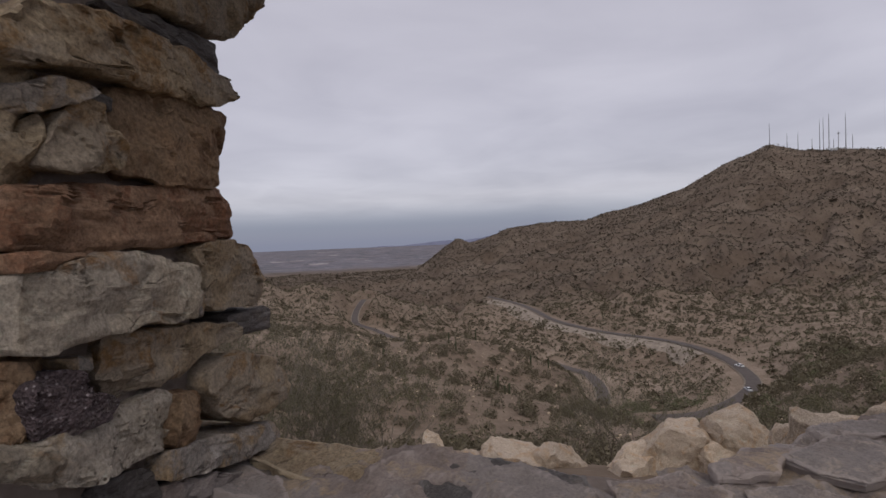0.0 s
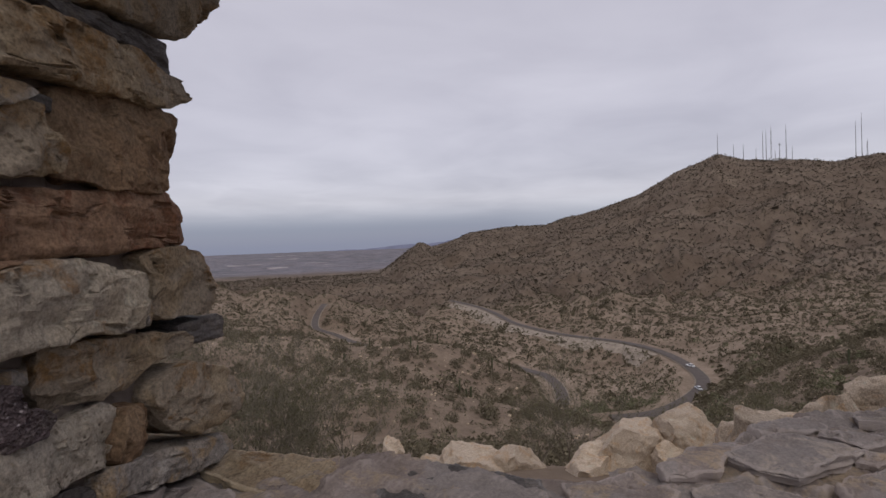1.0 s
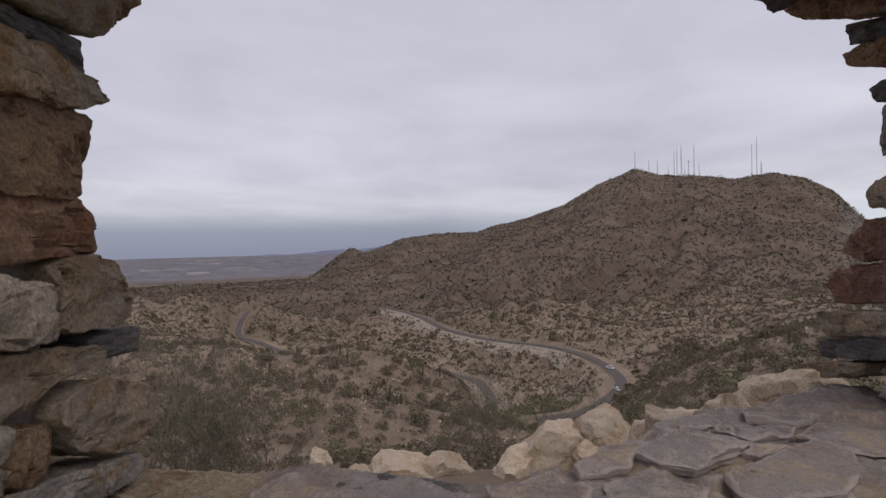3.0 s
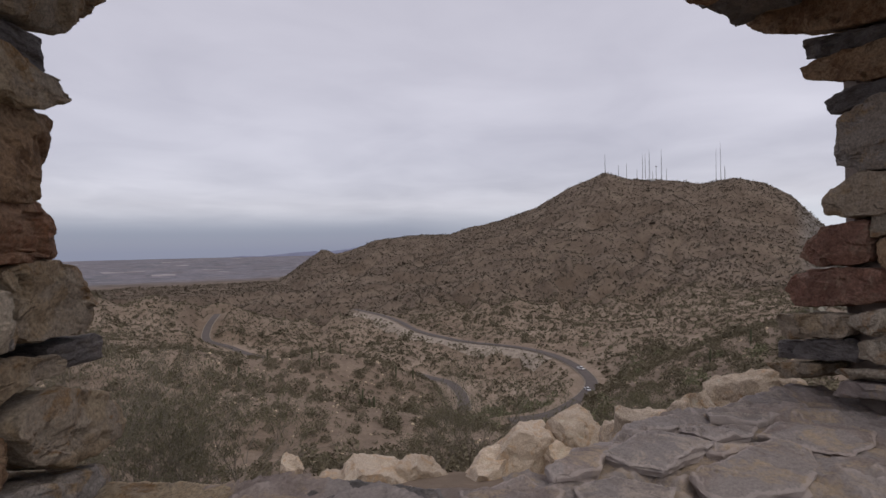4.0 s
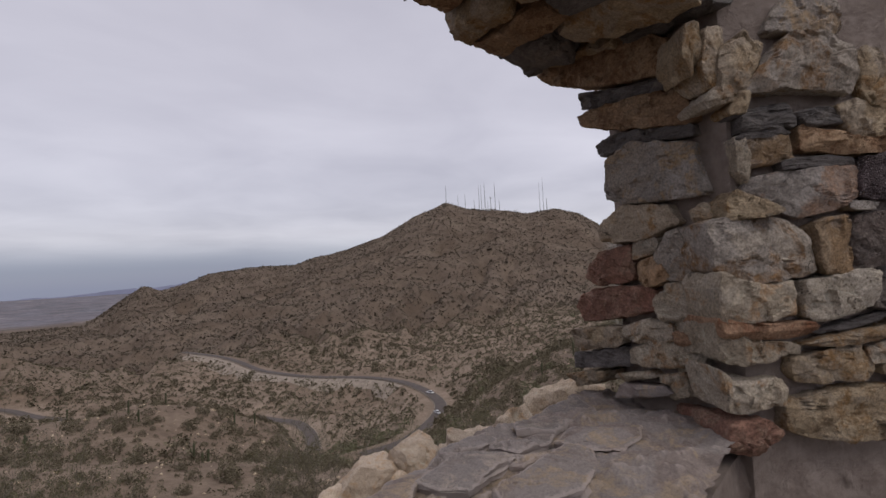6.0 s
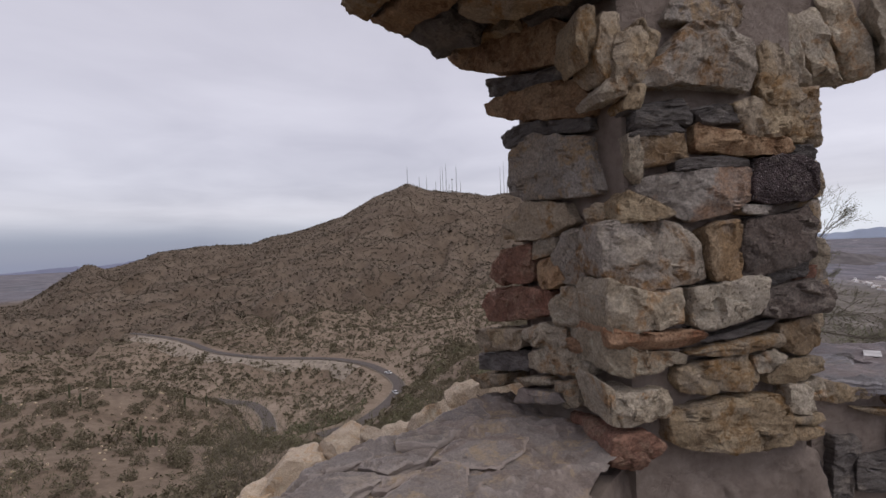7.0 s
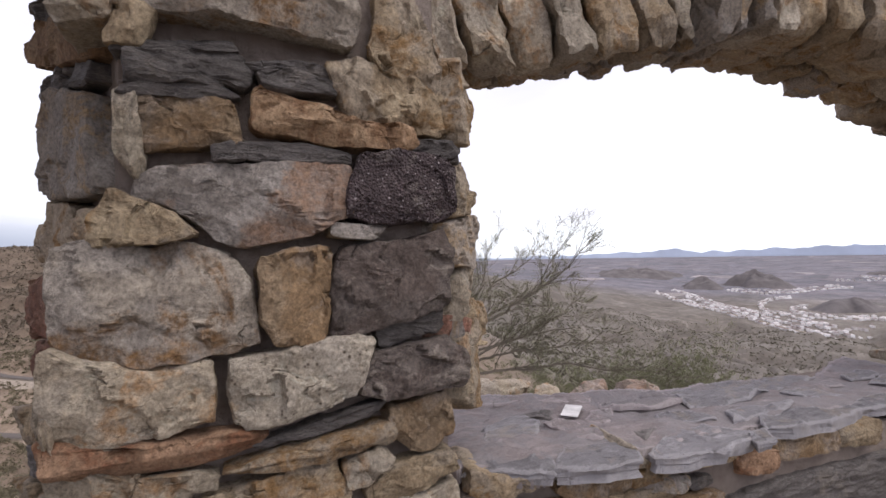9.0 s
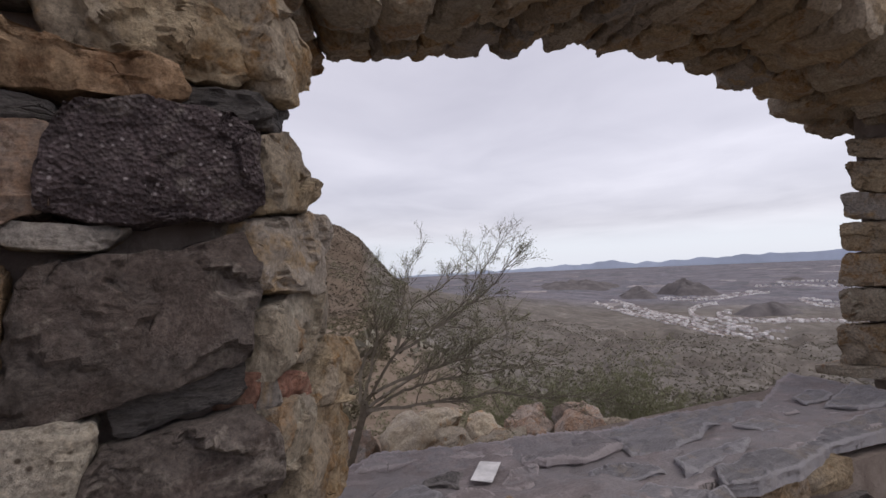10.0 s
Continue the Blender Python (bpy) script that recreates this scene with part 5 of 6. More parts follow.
# ---- floor and the closing walls behind ----
floor = tagged(prism("floor", [(-2.6, 1.4), (-2.6, -4.0), (6.5, -4.0), (6.5, -2.0), (5.0, -1.3), (3.1, 0.4), (2.2, 1.0)], -0.1, 0.0, plain("dusty_concrete", (0.3, 0.27, 0.23), 0.95, 6.0)), "dusty concrete floor of the lookout", "floor", kind="structure")
for k, (a, b) in enumerate((((-2.4, 0.3), (-2.6, -4.0)), ((-2.6, -4.0), (6.4, -4.2)), ((6.4, -4.2), (5.9, -1.9)))):
    a, b = Vector(a), Vector(b)
    d = (b - a).normalized() * 0.3
    side = Vector((d.y, -d.x))
    tagged(prism(f"wall_{k + 6}", [a, b, b + side, a + side], -0.1, 0.7, MORTAR), "low plain rubble wall behind the lookout", "wall", kind="structure")

# ---- boulders on the slope ----
AROUND = {"n": 26, "sharp": 12.0, "chips": 34, "rough": 0.04, "grain": 4.2, "round_off": 0.8, "crease": 16}


def boulder(x, y, z, sx, sy, sz, turn, seed, kind="boulder", tilt=(0, 0)):
    """A cracked boulder whose top stands at z."""
    c = []
    spin = Euler((radians(tilt[0]), radians(tilt[1]), radians(turn)))
    for h in (-1, 1):
        for a, b in ((-1, -1), (1, -1), (1, 1), (-1, 1)):
            q = Vector((a * sx / 2, b * sy / 2, h * sz / 2))
            q.rotate(spin)
            c.append((x + q.x, y + q.y, z - sz / 2 + q.z))
    ob = lump("boulder", c, kind, None, seed, **AROUND)
    return tagged(ob, "pale sandy weathered boulder on the slope below the wall", "boulder", group="boulders below the lookout")


def boulder_heap(rows, seed):
    rnd = random.Random(seed)
    for x, y, z, size, turn in rows:
        boulder(x, y, z, size, size * rnd.uniform(0.7, 0.9), size * rnd.uniform(0.9, 1.2), turn, rnd.randrange(9999), kind=rnd.choice(("pale", "rosegrey", "rosegrey")), tilt=(rnd.uniform(-22, 22), rnd.uniform(-22, 22)))


for k, row in enumerate(((3.05, 5.3, -0.74, 1.4, 1.1, 1.3, 20), (3.85, 5.1, -0.62, 1.15, 0.9, 1.2, -15), (2.55, 5.1, -0.86, 0.85, 0.75, 1.0, 40), (3.45, 4.9, -0.84, 1.0, 0.7, 0.9, 70),
                         (1.35, 5.6, -0.86, 1.3, 0.9, 1.1, 5), (0.85, 5.55, -1.0, 0.8, 0.6, 0.9, 30), (1.85, 5.5, -0.98, 0.7, 0.6, 0.9, -20), (0.41, 6.0, -0.84, 0.35, 0.32, 0.9, 0),
                         (2.95, 2.85, 0.28, 0.75, 0.6, 1.1, 15), (3.35, 2.5, 0.57, 0.7, 0.55, 1.2, -10), (3.15, 2.68, 0.44, 0.5, 0.45, 1.0, 50), (3.7, 2.35, 0.58, 0.6, 0.5, 1.1, 20), (2.72, 3.05, 0.12, 0.6, 0.5, 0.9, 60), (2.55, 2.7, 0.3, 0.5, 0.4, 0.9, 35), (2.95, 2.5, 0.46, 0.6, 0.45, 1.0, 80))):
    boulder(*row, 700 + k, tilt=(8 * math.sin(2.1 * k), 8 * math.cos(1.7 * k)))
boulder_heap([(6.15, -0.05, 0.5, 0.5, 0), (6.0, 0.2, 0.6, 0.62, 25), (5.9, 0.46, 0.44, 0.5, 50), (5.75, 0.78, 0.46, 0.62, 10), (5.6, 1.08, 0.42, 0.5, 60), (5.5, 1.4, 0.5, 0.6, 20), (5.45, 1.8, 0.46, 0.55, 45), (6.5, 0.75, 0.4, 0.5, 15), (6.3, 1.1, 0.36, 0.4, 40), (6.2, 1.5, 0.42, 0.5, -10), (6.6, 0.3, 0.42, 0.5, 5), (5.3, 0.62, 0.28, 0.4, 35), (5.45, 0.28, 0.3, 0.38, 70)], 9)

# ---- the road with its pale shoulders ----
ASPHALT = plain("worn_asphalt", (0.1, 0.084, 0.076), 0.9, 0.4, 0.2)
GRAVEL = plain("pale_road_shoulder", (0.225, 0.19, 0.15), 1.0, 0.5, 0.25)


def place(az, r, lift=0.0):
    x, y, z = land_height(np.array([float(az)]), np.array([float(r)]))
    return Vector((x[0], y[0], z[0] + lift))


def polar(p):
    d = np.array([p[0] - ORIGIN[0], p[1] - ORIGIN[1]])
    return math.degrees(math.atan2(d[0], d[1])), float(np.hypot(*d))


def ribbon(name, pts, width, lift, material, parent=None):
    v, f = [], []
    for k, p in enumerate(pts):
        a, b = pts[max(k - 1, 0)], pts[min(k + 1, len(pts) - 1)]
        d = (b - a).normalized()
        side = Vector((d.y, -d.x, 0)).normalized() * width / 2
        v += [p - side + Vector((0, 0, lift - 0.12)), p + Vector((0, 0, lift)), p + side + Vector((0, 0, lift - 0.12))]
    for k in range(len(pts) - 1):
        for j in range(2):
            f.append((k * 3 + j, k * 3 + j + 1, k * 3 + j + 4, k * 3 + j + 3))
    return mesh_object(name, v, f, material, parent, smooth=True)


def polar_xy(rows):
    return [(ORIGIN[0] + r * math.sin(radians(a)), ORIGIN[1] + r * math.cos(radians(a))) for a, r in rows]


for line in ROADS:
    r = tagged(ribbon("road", line, 5.6, 0.75, ASPHALT), "grey two-lane asphalt road winding through the hills", "road", kind="structure")
    ribbon("shoulder", line, 7.0, 0.45, GRAVEL, r)
ROAD_XY = ROAD_XYZ[:, :2]


def cut_bank(line, parent):
    """Bare pale fill that spills from the road's lower edge."""
    pts, n = [p for p in line[8:] if p.xy.length > 296], 8
    v, f = [], []
    for k, p in enumerate(pts):
        d = pts[min(k + 1, len(pts) - 1)] - pts[max(k - 1, 0)]
        side = Vector((d.y, -d.x)).normalized()
        if (Vector(p.xy) + side).length > Vector(p.xy).length:
            side = -side
        wide = 13 + 9 * noise.noise(Vector((p.x * 0.05, p.y * 0.05, 2)))
        for j in range(n):
            q = Vector(p.xy) + side * (5.0 + wide * j / (n - 1))
            v.append((q.x, q.y, place(*polar(q)).z + 0.45 - 0.35 * (j / (n - 1))**2))
    for k in range(len(pts) - 1):
        f += [(k * n + j, k * n + j + 1, (k + 1) * n + j + 1, (k + 1) * n + j) for j in range(n - 1)]
    mesh_object("bank", v, f, plain("pale_cut_bank_soil", (0.27, 0.225, 0.18), 1.0, 0.35, 0.3), parent, smooth=True)


cut_bank(ROADS[0], bpy.data.objects["road"])

# ---- shrubs ----


def clump_arrays(x, y, z, size, tall, leaves, leaf, rng):
    """Open clumps of small leaf blades for many shrubs at once: places and triangles."""
    n = len(x)
    total = n * leaves
    u = rng.normal(size=(total, 3))
    u /= np.linalg.norm(u, axis=1, keepdims=True)
    u[:, 2] = np.abs(u[:, 2])
    rad = rng.uniform(0.35, 1.0, total) ** 0.5
    wob = 1 + 0.2 * np.sin(3 * np.arctan2(u[:, 1], u[:, 0]) + np.repeat(rng.uniform(0, 6, n), leaves))
    s = np.repeat(size, leaves)
    c = np.stack([np.repeat(x, leaves) + u[:, 0] * rad * wob * s * 0.5, np.repeat(y, leaves) + u[:, 1] * rad * wob * s * 0.5, np.repeat(z, leaves) + u[:, 2] * rad * np.repeat(tall, leaves)], 1)
    a = rng.normal(size=(total, 3)); b = rng.normal(size=(total, 3))
    ls = (leaf * s)[:, None]
    v = np.stack([c + a * ls, c + b * ls, c - (a + b) * ls * 0.6], 1).reshape(-1, 3)
    return v, np.arange(total * 3).reshape(-1, 3)


def scatter(name, label, count, r0, r1, a0, a1, size, leaves, leaf, material, seed, keep=None):
    rng = np.random.default_rng(seed)
    r = np.sqrt(rng.uniform(r0**2, r1**2, count))
    az = rng.uniform(a0, a1, count)
    x, y, z = land_height(az, r)
    near = np.ones(count, bool)
    for k in range(0, len(ROAD_XY), 400):
        d = np.hypot(x[:, None] - ROAD_XY[k : k + 400, 0], y[:, None] - ROAD_XY[k : k + 400, 1]).min(1)
        near &= d > 8.5
    patch = 0.25 * fbm(x / 40, y / 40, 3, 21) + rng.uniform(-0.9, 0.9, count) > -0.35
    near &= patch
    if keep is not None:
        near &= keep(az, r)
    x, y, z = x[near], y[near], z[near]
    s = size * rng.lognormal(0, 0.38, len(x))
    v, f = clump_arrays(x, y, z - 0.08 * s, s, s * rng.uniform(0.5, 0.85, len(x)), leaves, leaf, rng)
    ob = quick_mesh(name, v, f, material)
    return tagged(ob, label, "shrubs", kind="stuff")


FAR_SHRUB = leaf_material("brown_far_shrub", (0.09, 0.072, 0.052), (0.146, 0.12, 0.089))
FEATHER_LOW = leaf_material("dry_grass_blades", (0.12, 0.112, 0.07), (0.25, 0.225, 0.15))
VALLEY_SHRUB = leaf_material("dusty_valley_shrub", (0.13, 0.118, 0.09), (0.205, 0.186, 0.146))
GREEN = leaf_material("green_desert_leaves", (0.1, 0.1, 0.056), (0.19, 0.185, 0.108))
scatter("shrubs", "scattered dark desert shrubs on the near slope", 2200, 26, 130, -40, 60, 1.55, 320, 0.036, SHRUB, 1)
scatter("small_shrubs", "small dry tufts on the near slope", 6500, 22, 130, -40, 60, 0.5, 22, 0.12, SHRUB, 11)
scatter("middle_shrubs", "scattered dark desert shrubs on the middle hills", 48000, 125, 570, -38, 62, 1.65, 16, 0.15, SHRUB, 2)
scatter("large_shrubs", "large dark bushes dotting the slopes beside the road", 800, 190, 470, -20, 45, 4.0, 110, 0.07, SHRUB, 12)
scatter("far_shrubs", "dark desert shrubs dotting the far mountain", 78000, 540, 1250, -30, 62, 2.1, 5, 0.3, FAR_SHRUB, 3)
scatter("valley_shrubs", "dark desert shrubs over the valley floor", 30000, 55, 1050, 58, 112, 1.6, 9, 0.24, VALLEY_SHRUB, 4)
scatter("dry_tufts", "dry grass tufts and low bushes beyond the parapet", 2600, 5.2, 62, 42, 112, 0.45, 60, 0.07, FEATHER_LOW, 15)
scatter("green_shrubs", "green palo verde bushes along the wash", 300, 60, 480, 37, 62, 2.2, 260, 0.036, GREEN, 5)
scatter("wash_shrubs", "dense green bushes in the wash below the road", 300, 175, 235, 18, 34, 3.4, 160, 0.05, GREEN, 6)



def loose_rocks(count, seed):
    """Angular loose stones strewn over the near slope, in one mesh."""
    rng = np.random.default_rng(seed)
    r = np.sqrt(rng.uniform(24**2, 130**2, count))
    az = rng.uniform(-40, 58, count)
    x, y, z = land_height(az, r)
    size = 0.15 * rng.lognormal(0, 0.5, count)
    base = np.array([(1, 0, 0), (0.3, 0.95, 0), (-0.8, 0.6, 0), (-0.8, -0.6, 0), (0.3, -0.95, 0), (0.3, 0.1, 0.8), (-0.3, -0.2, 0.7), (0, 0, -0.6)])
    v = base[None] * size[:, None, None] * rng.uniform(0.6, 1.3, (count, 8, 3)) + np.stack([x, y, z], 1)[:, None]
    tris = [(0, 1, 5), (1, 2, 5), (2, 6, 5), (2, 3, 6), (3, 4, 6), (4, 5, 6), (4, 0, 5), (1, 0, 7), (2, 1, 7), (3, 2, 7), (4, 3, 7), (0, 4, 7)]
    f = (np.array(tris)[None] + 8 * np.arange(count)[:, None, None]).reshape(-1, 3)
    tagged(quick_mesh("loose_rocks", v.reshape(-1, 3), f, ROCKS["tan"]), "pale angular rocks strewn over the near slope", "rocks", kind="stuff")


loose_rocks(1300, 23)


def saguaro(az, r, tall, arms, seed):
    """A ribbed cactus column, with upturned arms on the older ones."""
    rnd = random.Random(seed)
    top = tagged(new("saguaro_cactus"), "tall green ribbed saguaro cactus on the stony slope", "cactus", group="cacti on the near slope")
    top.location = place(az, r, -0.1)
    def column(name, path, rad):
        v, f, n = [], [], 14
        for k, (p, s) in enumerate(path):
            for i in range(n):
                w = 2 * math.pi * i / n
                q = rad * s * (1.0 if i % 2 else 0.8)
                v.append((p[0] + q * math.cos(w), p[1] + q * math.sin(w), p[2]))
        for k in range(len(path) - 1):
            f += [(k * n + i, k * n + (i + 1) % n, (k + 1) * n + (i + 1) % n, (k + 1) * n + i) for i in range(n)]
        f.append(tuple(range((len(path) - 1) * n, len(path) * n)))
        mesh_object(name, v, f, CACTUS, top)
    column("trunk", [((0, 0, 0), 0.9), ((0, 0, tall * 0.5), 1.0), ((0.02, 0, tall * 0.92), 0.95), ((0.02, 0, tall * 0.98), 0.7), ((0.02, 0, tall), 0.2)], 0.16)
    for k in range(arms):
        w = rnd.uniform(0, 6.28)
        c, d = math.cos(w), math.sin(w)
        h = tall * rnd.uniform(0.4, 0.55)
        column("arm", [((0.1 * c, 0.1 * d, h), 0.8), ((0.28 * c, 0.28 * d, h + 0.08), 0.9), ((0.4 * c, 0.4 * d, h + 0.3), 1.0), ((0.4 * c, 0.4 * d, h + tall * 0.28), 0.9), ((0.4 * c, 0.4 * d, h + tall * 0.32), 0.2)], 0.11)


CACTUS = plain("saguaro_green", (0.075, 0.08, 0.045), 0.85, 8.0)
for k, (az, r, tall, arms) in enumerate(((5.9, 104, 2.6, 0), (6.7, 98, 2.2, 1), (11.35, 78, 2.4, 1), (12.64, 76, 1.8, 0), (12.09, 74, 1.4, 0), (-1.8, 92, 2.0, 1), (15.29, 100, 2.6, 0), (17.28, 104, 2.2, 0), (1.2, 108, 2.2, 0), (9.06, 110, 2.4, 1), (49.44, 85, 2.2, 0), (53.04, 90, 2.4, 1))):
    saguaro(az, r, tall, arms, 500 + k)

# ---- bushes and a tree near the wall ----
TWIG = plain("grey_brown_twigs", (0.175, 0.15, 0.12), 0.9, 30.0)


def tube(v, f, a, b, ra, rb):
    d = (b - a).normalized()
    s = d.orthogonal().normalized()
    t = d.cross(s)
    k = len(v)
    for p, r in ((a, ra), (b, rb)):
        for i in range(3):
            w = 2 * math.pi * i / 3
            v.append(p + (s * math.cos(w) + t * math.sin(w)) * r)
    f.extend([(k, k + 1, k + 4, k + 3), (k + 1, k + 2, k + 5, k + 4), (k + 2, k, k + 3, k + 5)])


def grow(v, f, tips, p, d, length, r, depth, rnd, spread, droop=0.0):
    """One limb and its twigs, bending as it grows."""
    steps = 4
    for k in range(steps):
        d = (d + Vector((rnd.gauss(0, 0.16), rnd.gauss(0, 0.16), rnd.gauss(0, 0.1) - droop))).normalized()
        q = p + d * length / steps
        tube(v, f, p, q, max(r, 0.0014), max(r * 0.88, 0.0012))
        p, r = q, r * 0.88
        if depth == 0:
            tips.append(p.copy())
        elif k:
            for _ in range(rnd.choice((1, 1, 2))):
                e = (d + Vector((rnd.gauss(0, spread), rnd.gauss(0, spread), rnd.gauss(0.1, spread * 0.7)))).normalized()
                grow(v, f, tips, p, e, length * rnd.uniform(0.4, 0.65), r * 0.62, depth - 1, rnd, spread, droop)
    if depth == 0:
        tips.append(p.copy())


def woody(name, label, category, base, stems, material, seed, depth=2, leaf=0.02, per_tip=3, spread=0.55, radius=0.02, leafy=1.0):
    """A bush or tree of bending stems: each stem (lean x, lean y, length)."""
    rnd = random.Random(seed)
    top = tagged(new(name), label, category)
    top.location = base
    v, f, tips = [], [], []
    for dx, dy, length in stems:
        grow(v, f, tips, Vector((rnd.uniform(-0.05, 0.05), rnd.uniform(-0.05, 0.05), -0.05)), Vector((dx, dy, 1)).normalized(), length, radius, depth, rnd, spread)
    mesh_object("trunk", v, f, TWIG, top)
    rng = np.random.default_rng(seed)
    t = np.array([p[:] for p in tips if rnd.random() < leafy])
    if len(t) and per_tip:
        c = np.repeat(t, per_tip, 0) + rng.normal(0, leaf * 2.2, (len(t) * per_tip, 3))
        a, b = rng.normal(0, leaf, c.shape) * (0.6, 0.6, 1.7), rng.normal(0, leaf * 0.5, c.shape)
        tri = np.stack([c + a, c + b, c - (a + b) * 0.5], 1).reshape(-1, 3)
        crown = quick_mesh("crown", tri, np.arange(len(tri)).reshape(-1, 3), material)
        crown.parent = top
    return top


DULL = leaf_material("dull_olive_leaves", (0.08, 0.078, 0.042), (0.165, 0.152, 0.085))
FEATHER = leaf_material("grey_green_feathery_leaves", (0.075, 0.07, 0.042), (0.155, 0.14, 0.088))


def fan(n, lean, length, seed):
    rnd = random.Random(seed)
    out = []
    for k in range(n):
        w = 2 * math.pi * (k + rnd.uniform(-0.3, 0.3)) / n
        s = lean * rnd.uniform(0.4, 1.3)
        out.append((s * math.cos(w), s * math.sin(w), length * rnd.uniform(0.75, 1.2)))
    return out


for k, (x, y, tall, lean, n, mat) in enumerate(((-1.74, 7.51, 1.8, 0.55, 14, FEATHER), (-0.87, 7.97, 1.55, 0.7, 10, DULL), (-2.63, 7.76, 1.75, 0.6, 13, FEATHER), (-0.20, 8.34, 1.3, 0.75, 10, DULL), (-1.17, 6.99, 0.9, 0.7, 7, FEATHER),
                                                (4.90, 10.85, 1.75, 0.6, 9, DULL), (5.61, 11.12, 1.6, 0.7, 8, DULL), (4.44, 11.87, 1.3, 0.8, 7, FEATHER), (6.11, 6.94, 1.0, 0.8, 8, DULL), (6.71, 6.72, 0.95, 0.9, 8, DULL))):
    woody("bush", "feathery grey-green desert bush with bare stems", "bush", place(*polar((x, y))), fan(n, lean, tall, k), mat, 60 + k, depth=3, leaf=0.010, per_tip=5, radius=0.011, leafy=0.75)
LUSH = leaf_material("fresh_green_feathery_leaves", (0.15, 0.158, 0.085), (0.25, 0.255, 0.15))
for k, (x, y, tall, lean) in enumerate(((7.5, 0.35, 0.62, 0.9), (7.65, -0.02, 0.68, 0.8), (7.35, 0.8, 0.5, 0.9), (7.9, -0.25, 0.58, 0.8), (6.9, 1.25, 0.5, 0.9))):
    woody("bush", "green feathery bush beyond the parapet", "bush", place(*polar((x, y))), fan(10, lean, tall, 40 + k), LUSH, 80 + k, depth=3, leaf=0.007, per_tip=5, radius=0.005, leafy=1.0)


def palo_verde():
    """A leaning tree: bent limbs from one foot, each set with fine twigs."""
    rnd = random.Random(97)
    foot = place(*polar((4.95, 1.63)))
    top = tagged(new("palo_verde_tree"), "sparse palo verde tree with bare fine twigs", "tree")
    top.location = foot
    limbs = [
        [(5.04, 1.46, 0.74), (5.15, 1.27, 1.07), (5.24, 1.10, 1.21), (5.41, 0.89, 1.33), (5.55, 0.81, 1.54), (5.64, 0.73, 1.67)],
        [(5.15, 1.27, 1.07), (5.16, 1.04, 1.19), (5.21, 0.86, 1.32), (5.24, 0.72, 1.41), (5.28, 0.59, 1.52), (5.28, 0.50, 1.63)],
        [(5.04, 1.45, 0.70), (5.08, 1.14, 0.74), (5.15, 0.84, 0.79), (5.19, 0.55, 0.83), (5.26, 0.27, 0.80), (5.24, 0.05, 0.85)],
        [(5.03, 1.49, 0.69), (5.20, 1.44, 1.23), (5.29, 1.55, 1.46), (5.25, 1.59, 1.59)],
        [(5.15, 1.27, 1.07), (5.39, 1.26, 1.36), (5.61, 1.09, 1.51), (5.71, 0.99, 1.61)],
        [(5.04, 1.46, 0.71), (5.30, 1.21, 0.88), (5.61, 0.93, 1.01), (5.91, 0.71, 1.20)],
        [(5.06, 1.42, 0.81), (5.20, 1.15, 0.92), (5.28, 0.83, 1.02), (5.39, 0.56, 1.07)],
        [(5.04, 1.46, 0.66), (5.20, 1.30, 0.78), (5.34, 1.02, 0.86), (5.48, 0.72, 0.90), (5.58, 0.42, 0.96)],
        [(5.04, 1.50, 0.74), (5.12, 1.52, 1.0), (5.26, 1.38, 1.22), (5.36, 1.30, 1.42), (5.45, 1.34, 1.58)]]
    tips = []
    v, f = [], []
    fork = Vector(limbs[0][0]) - foot
    bole = spline([(0, 0, -0.05), (0.03, -0.03, 0.3), tuple(fork)], 0.08)
    for a, b in zip(bole, bole[1:]):
        tube(v, f, a, b, 0.03, 0.028)
    mesh_object("trunk", v, f, TWIG, top)
    for limb in limbs:
        v, f = [], []
        line = spline([tuple(Vector(p) - foot) for p in limb], 0.05)
        n = len(line)
        for k in range(n - 1):
            r = 0.012 * (1 - k / n) + 0.0024
            wob = Vector((rnd.gauss(0, 0.004), rnd.gauss(0, 0.004), rnd.gauss(0, 0.004)))
            line[k + 1] = line[k + 1] + wob
            tube(v, f, line[k], line[k + 1], r, r * 0.96)
            if k > n * 0.22:
                d = (line[k + 1] - line[k]).normalized()
                for _ in range(rnd.choice((1, 1, 2))):
                    e = (d * 0.7 + Vector((rnd.gauss(0, 0.4), rnd.gauss(-0.1, 0.4), rnd.gauss(0.25, 0.35)))).normalized()
                    grow(v, f, tips, line[k + 1], e, rnd.uniform(0.12, 0.25), r * 0.45, 2, rnd, 0.36)
        mesh_object("limb", v, f, TWIG, top)
    rng = np.random.default_rng(4)
    t = np.array([p[:] for p in tips if rnd.random() < 0.8])
    c = np.repeat(t, 4, 0)
    c = c + rng.normal(0, 0.014, c.shape)
    a, b = rng.normal(0, 0.0035, c.shape), rng.normal(0, 0.002, c.shape)
    tri = np.stack([c + a, c + b, c - (a + b) * 0.5], 1).reshape(-1, 3)
    quick_mesh("crown", tri, np.arange(len(tri)).reshape(-1, 3), LUSH).parent = top


palo_verde()

# ---- radio masts on the ridge ----
STEEL = plain("weathered_mast_steel", (0.2, 0.19, 0.2), 0.6, 3.0)


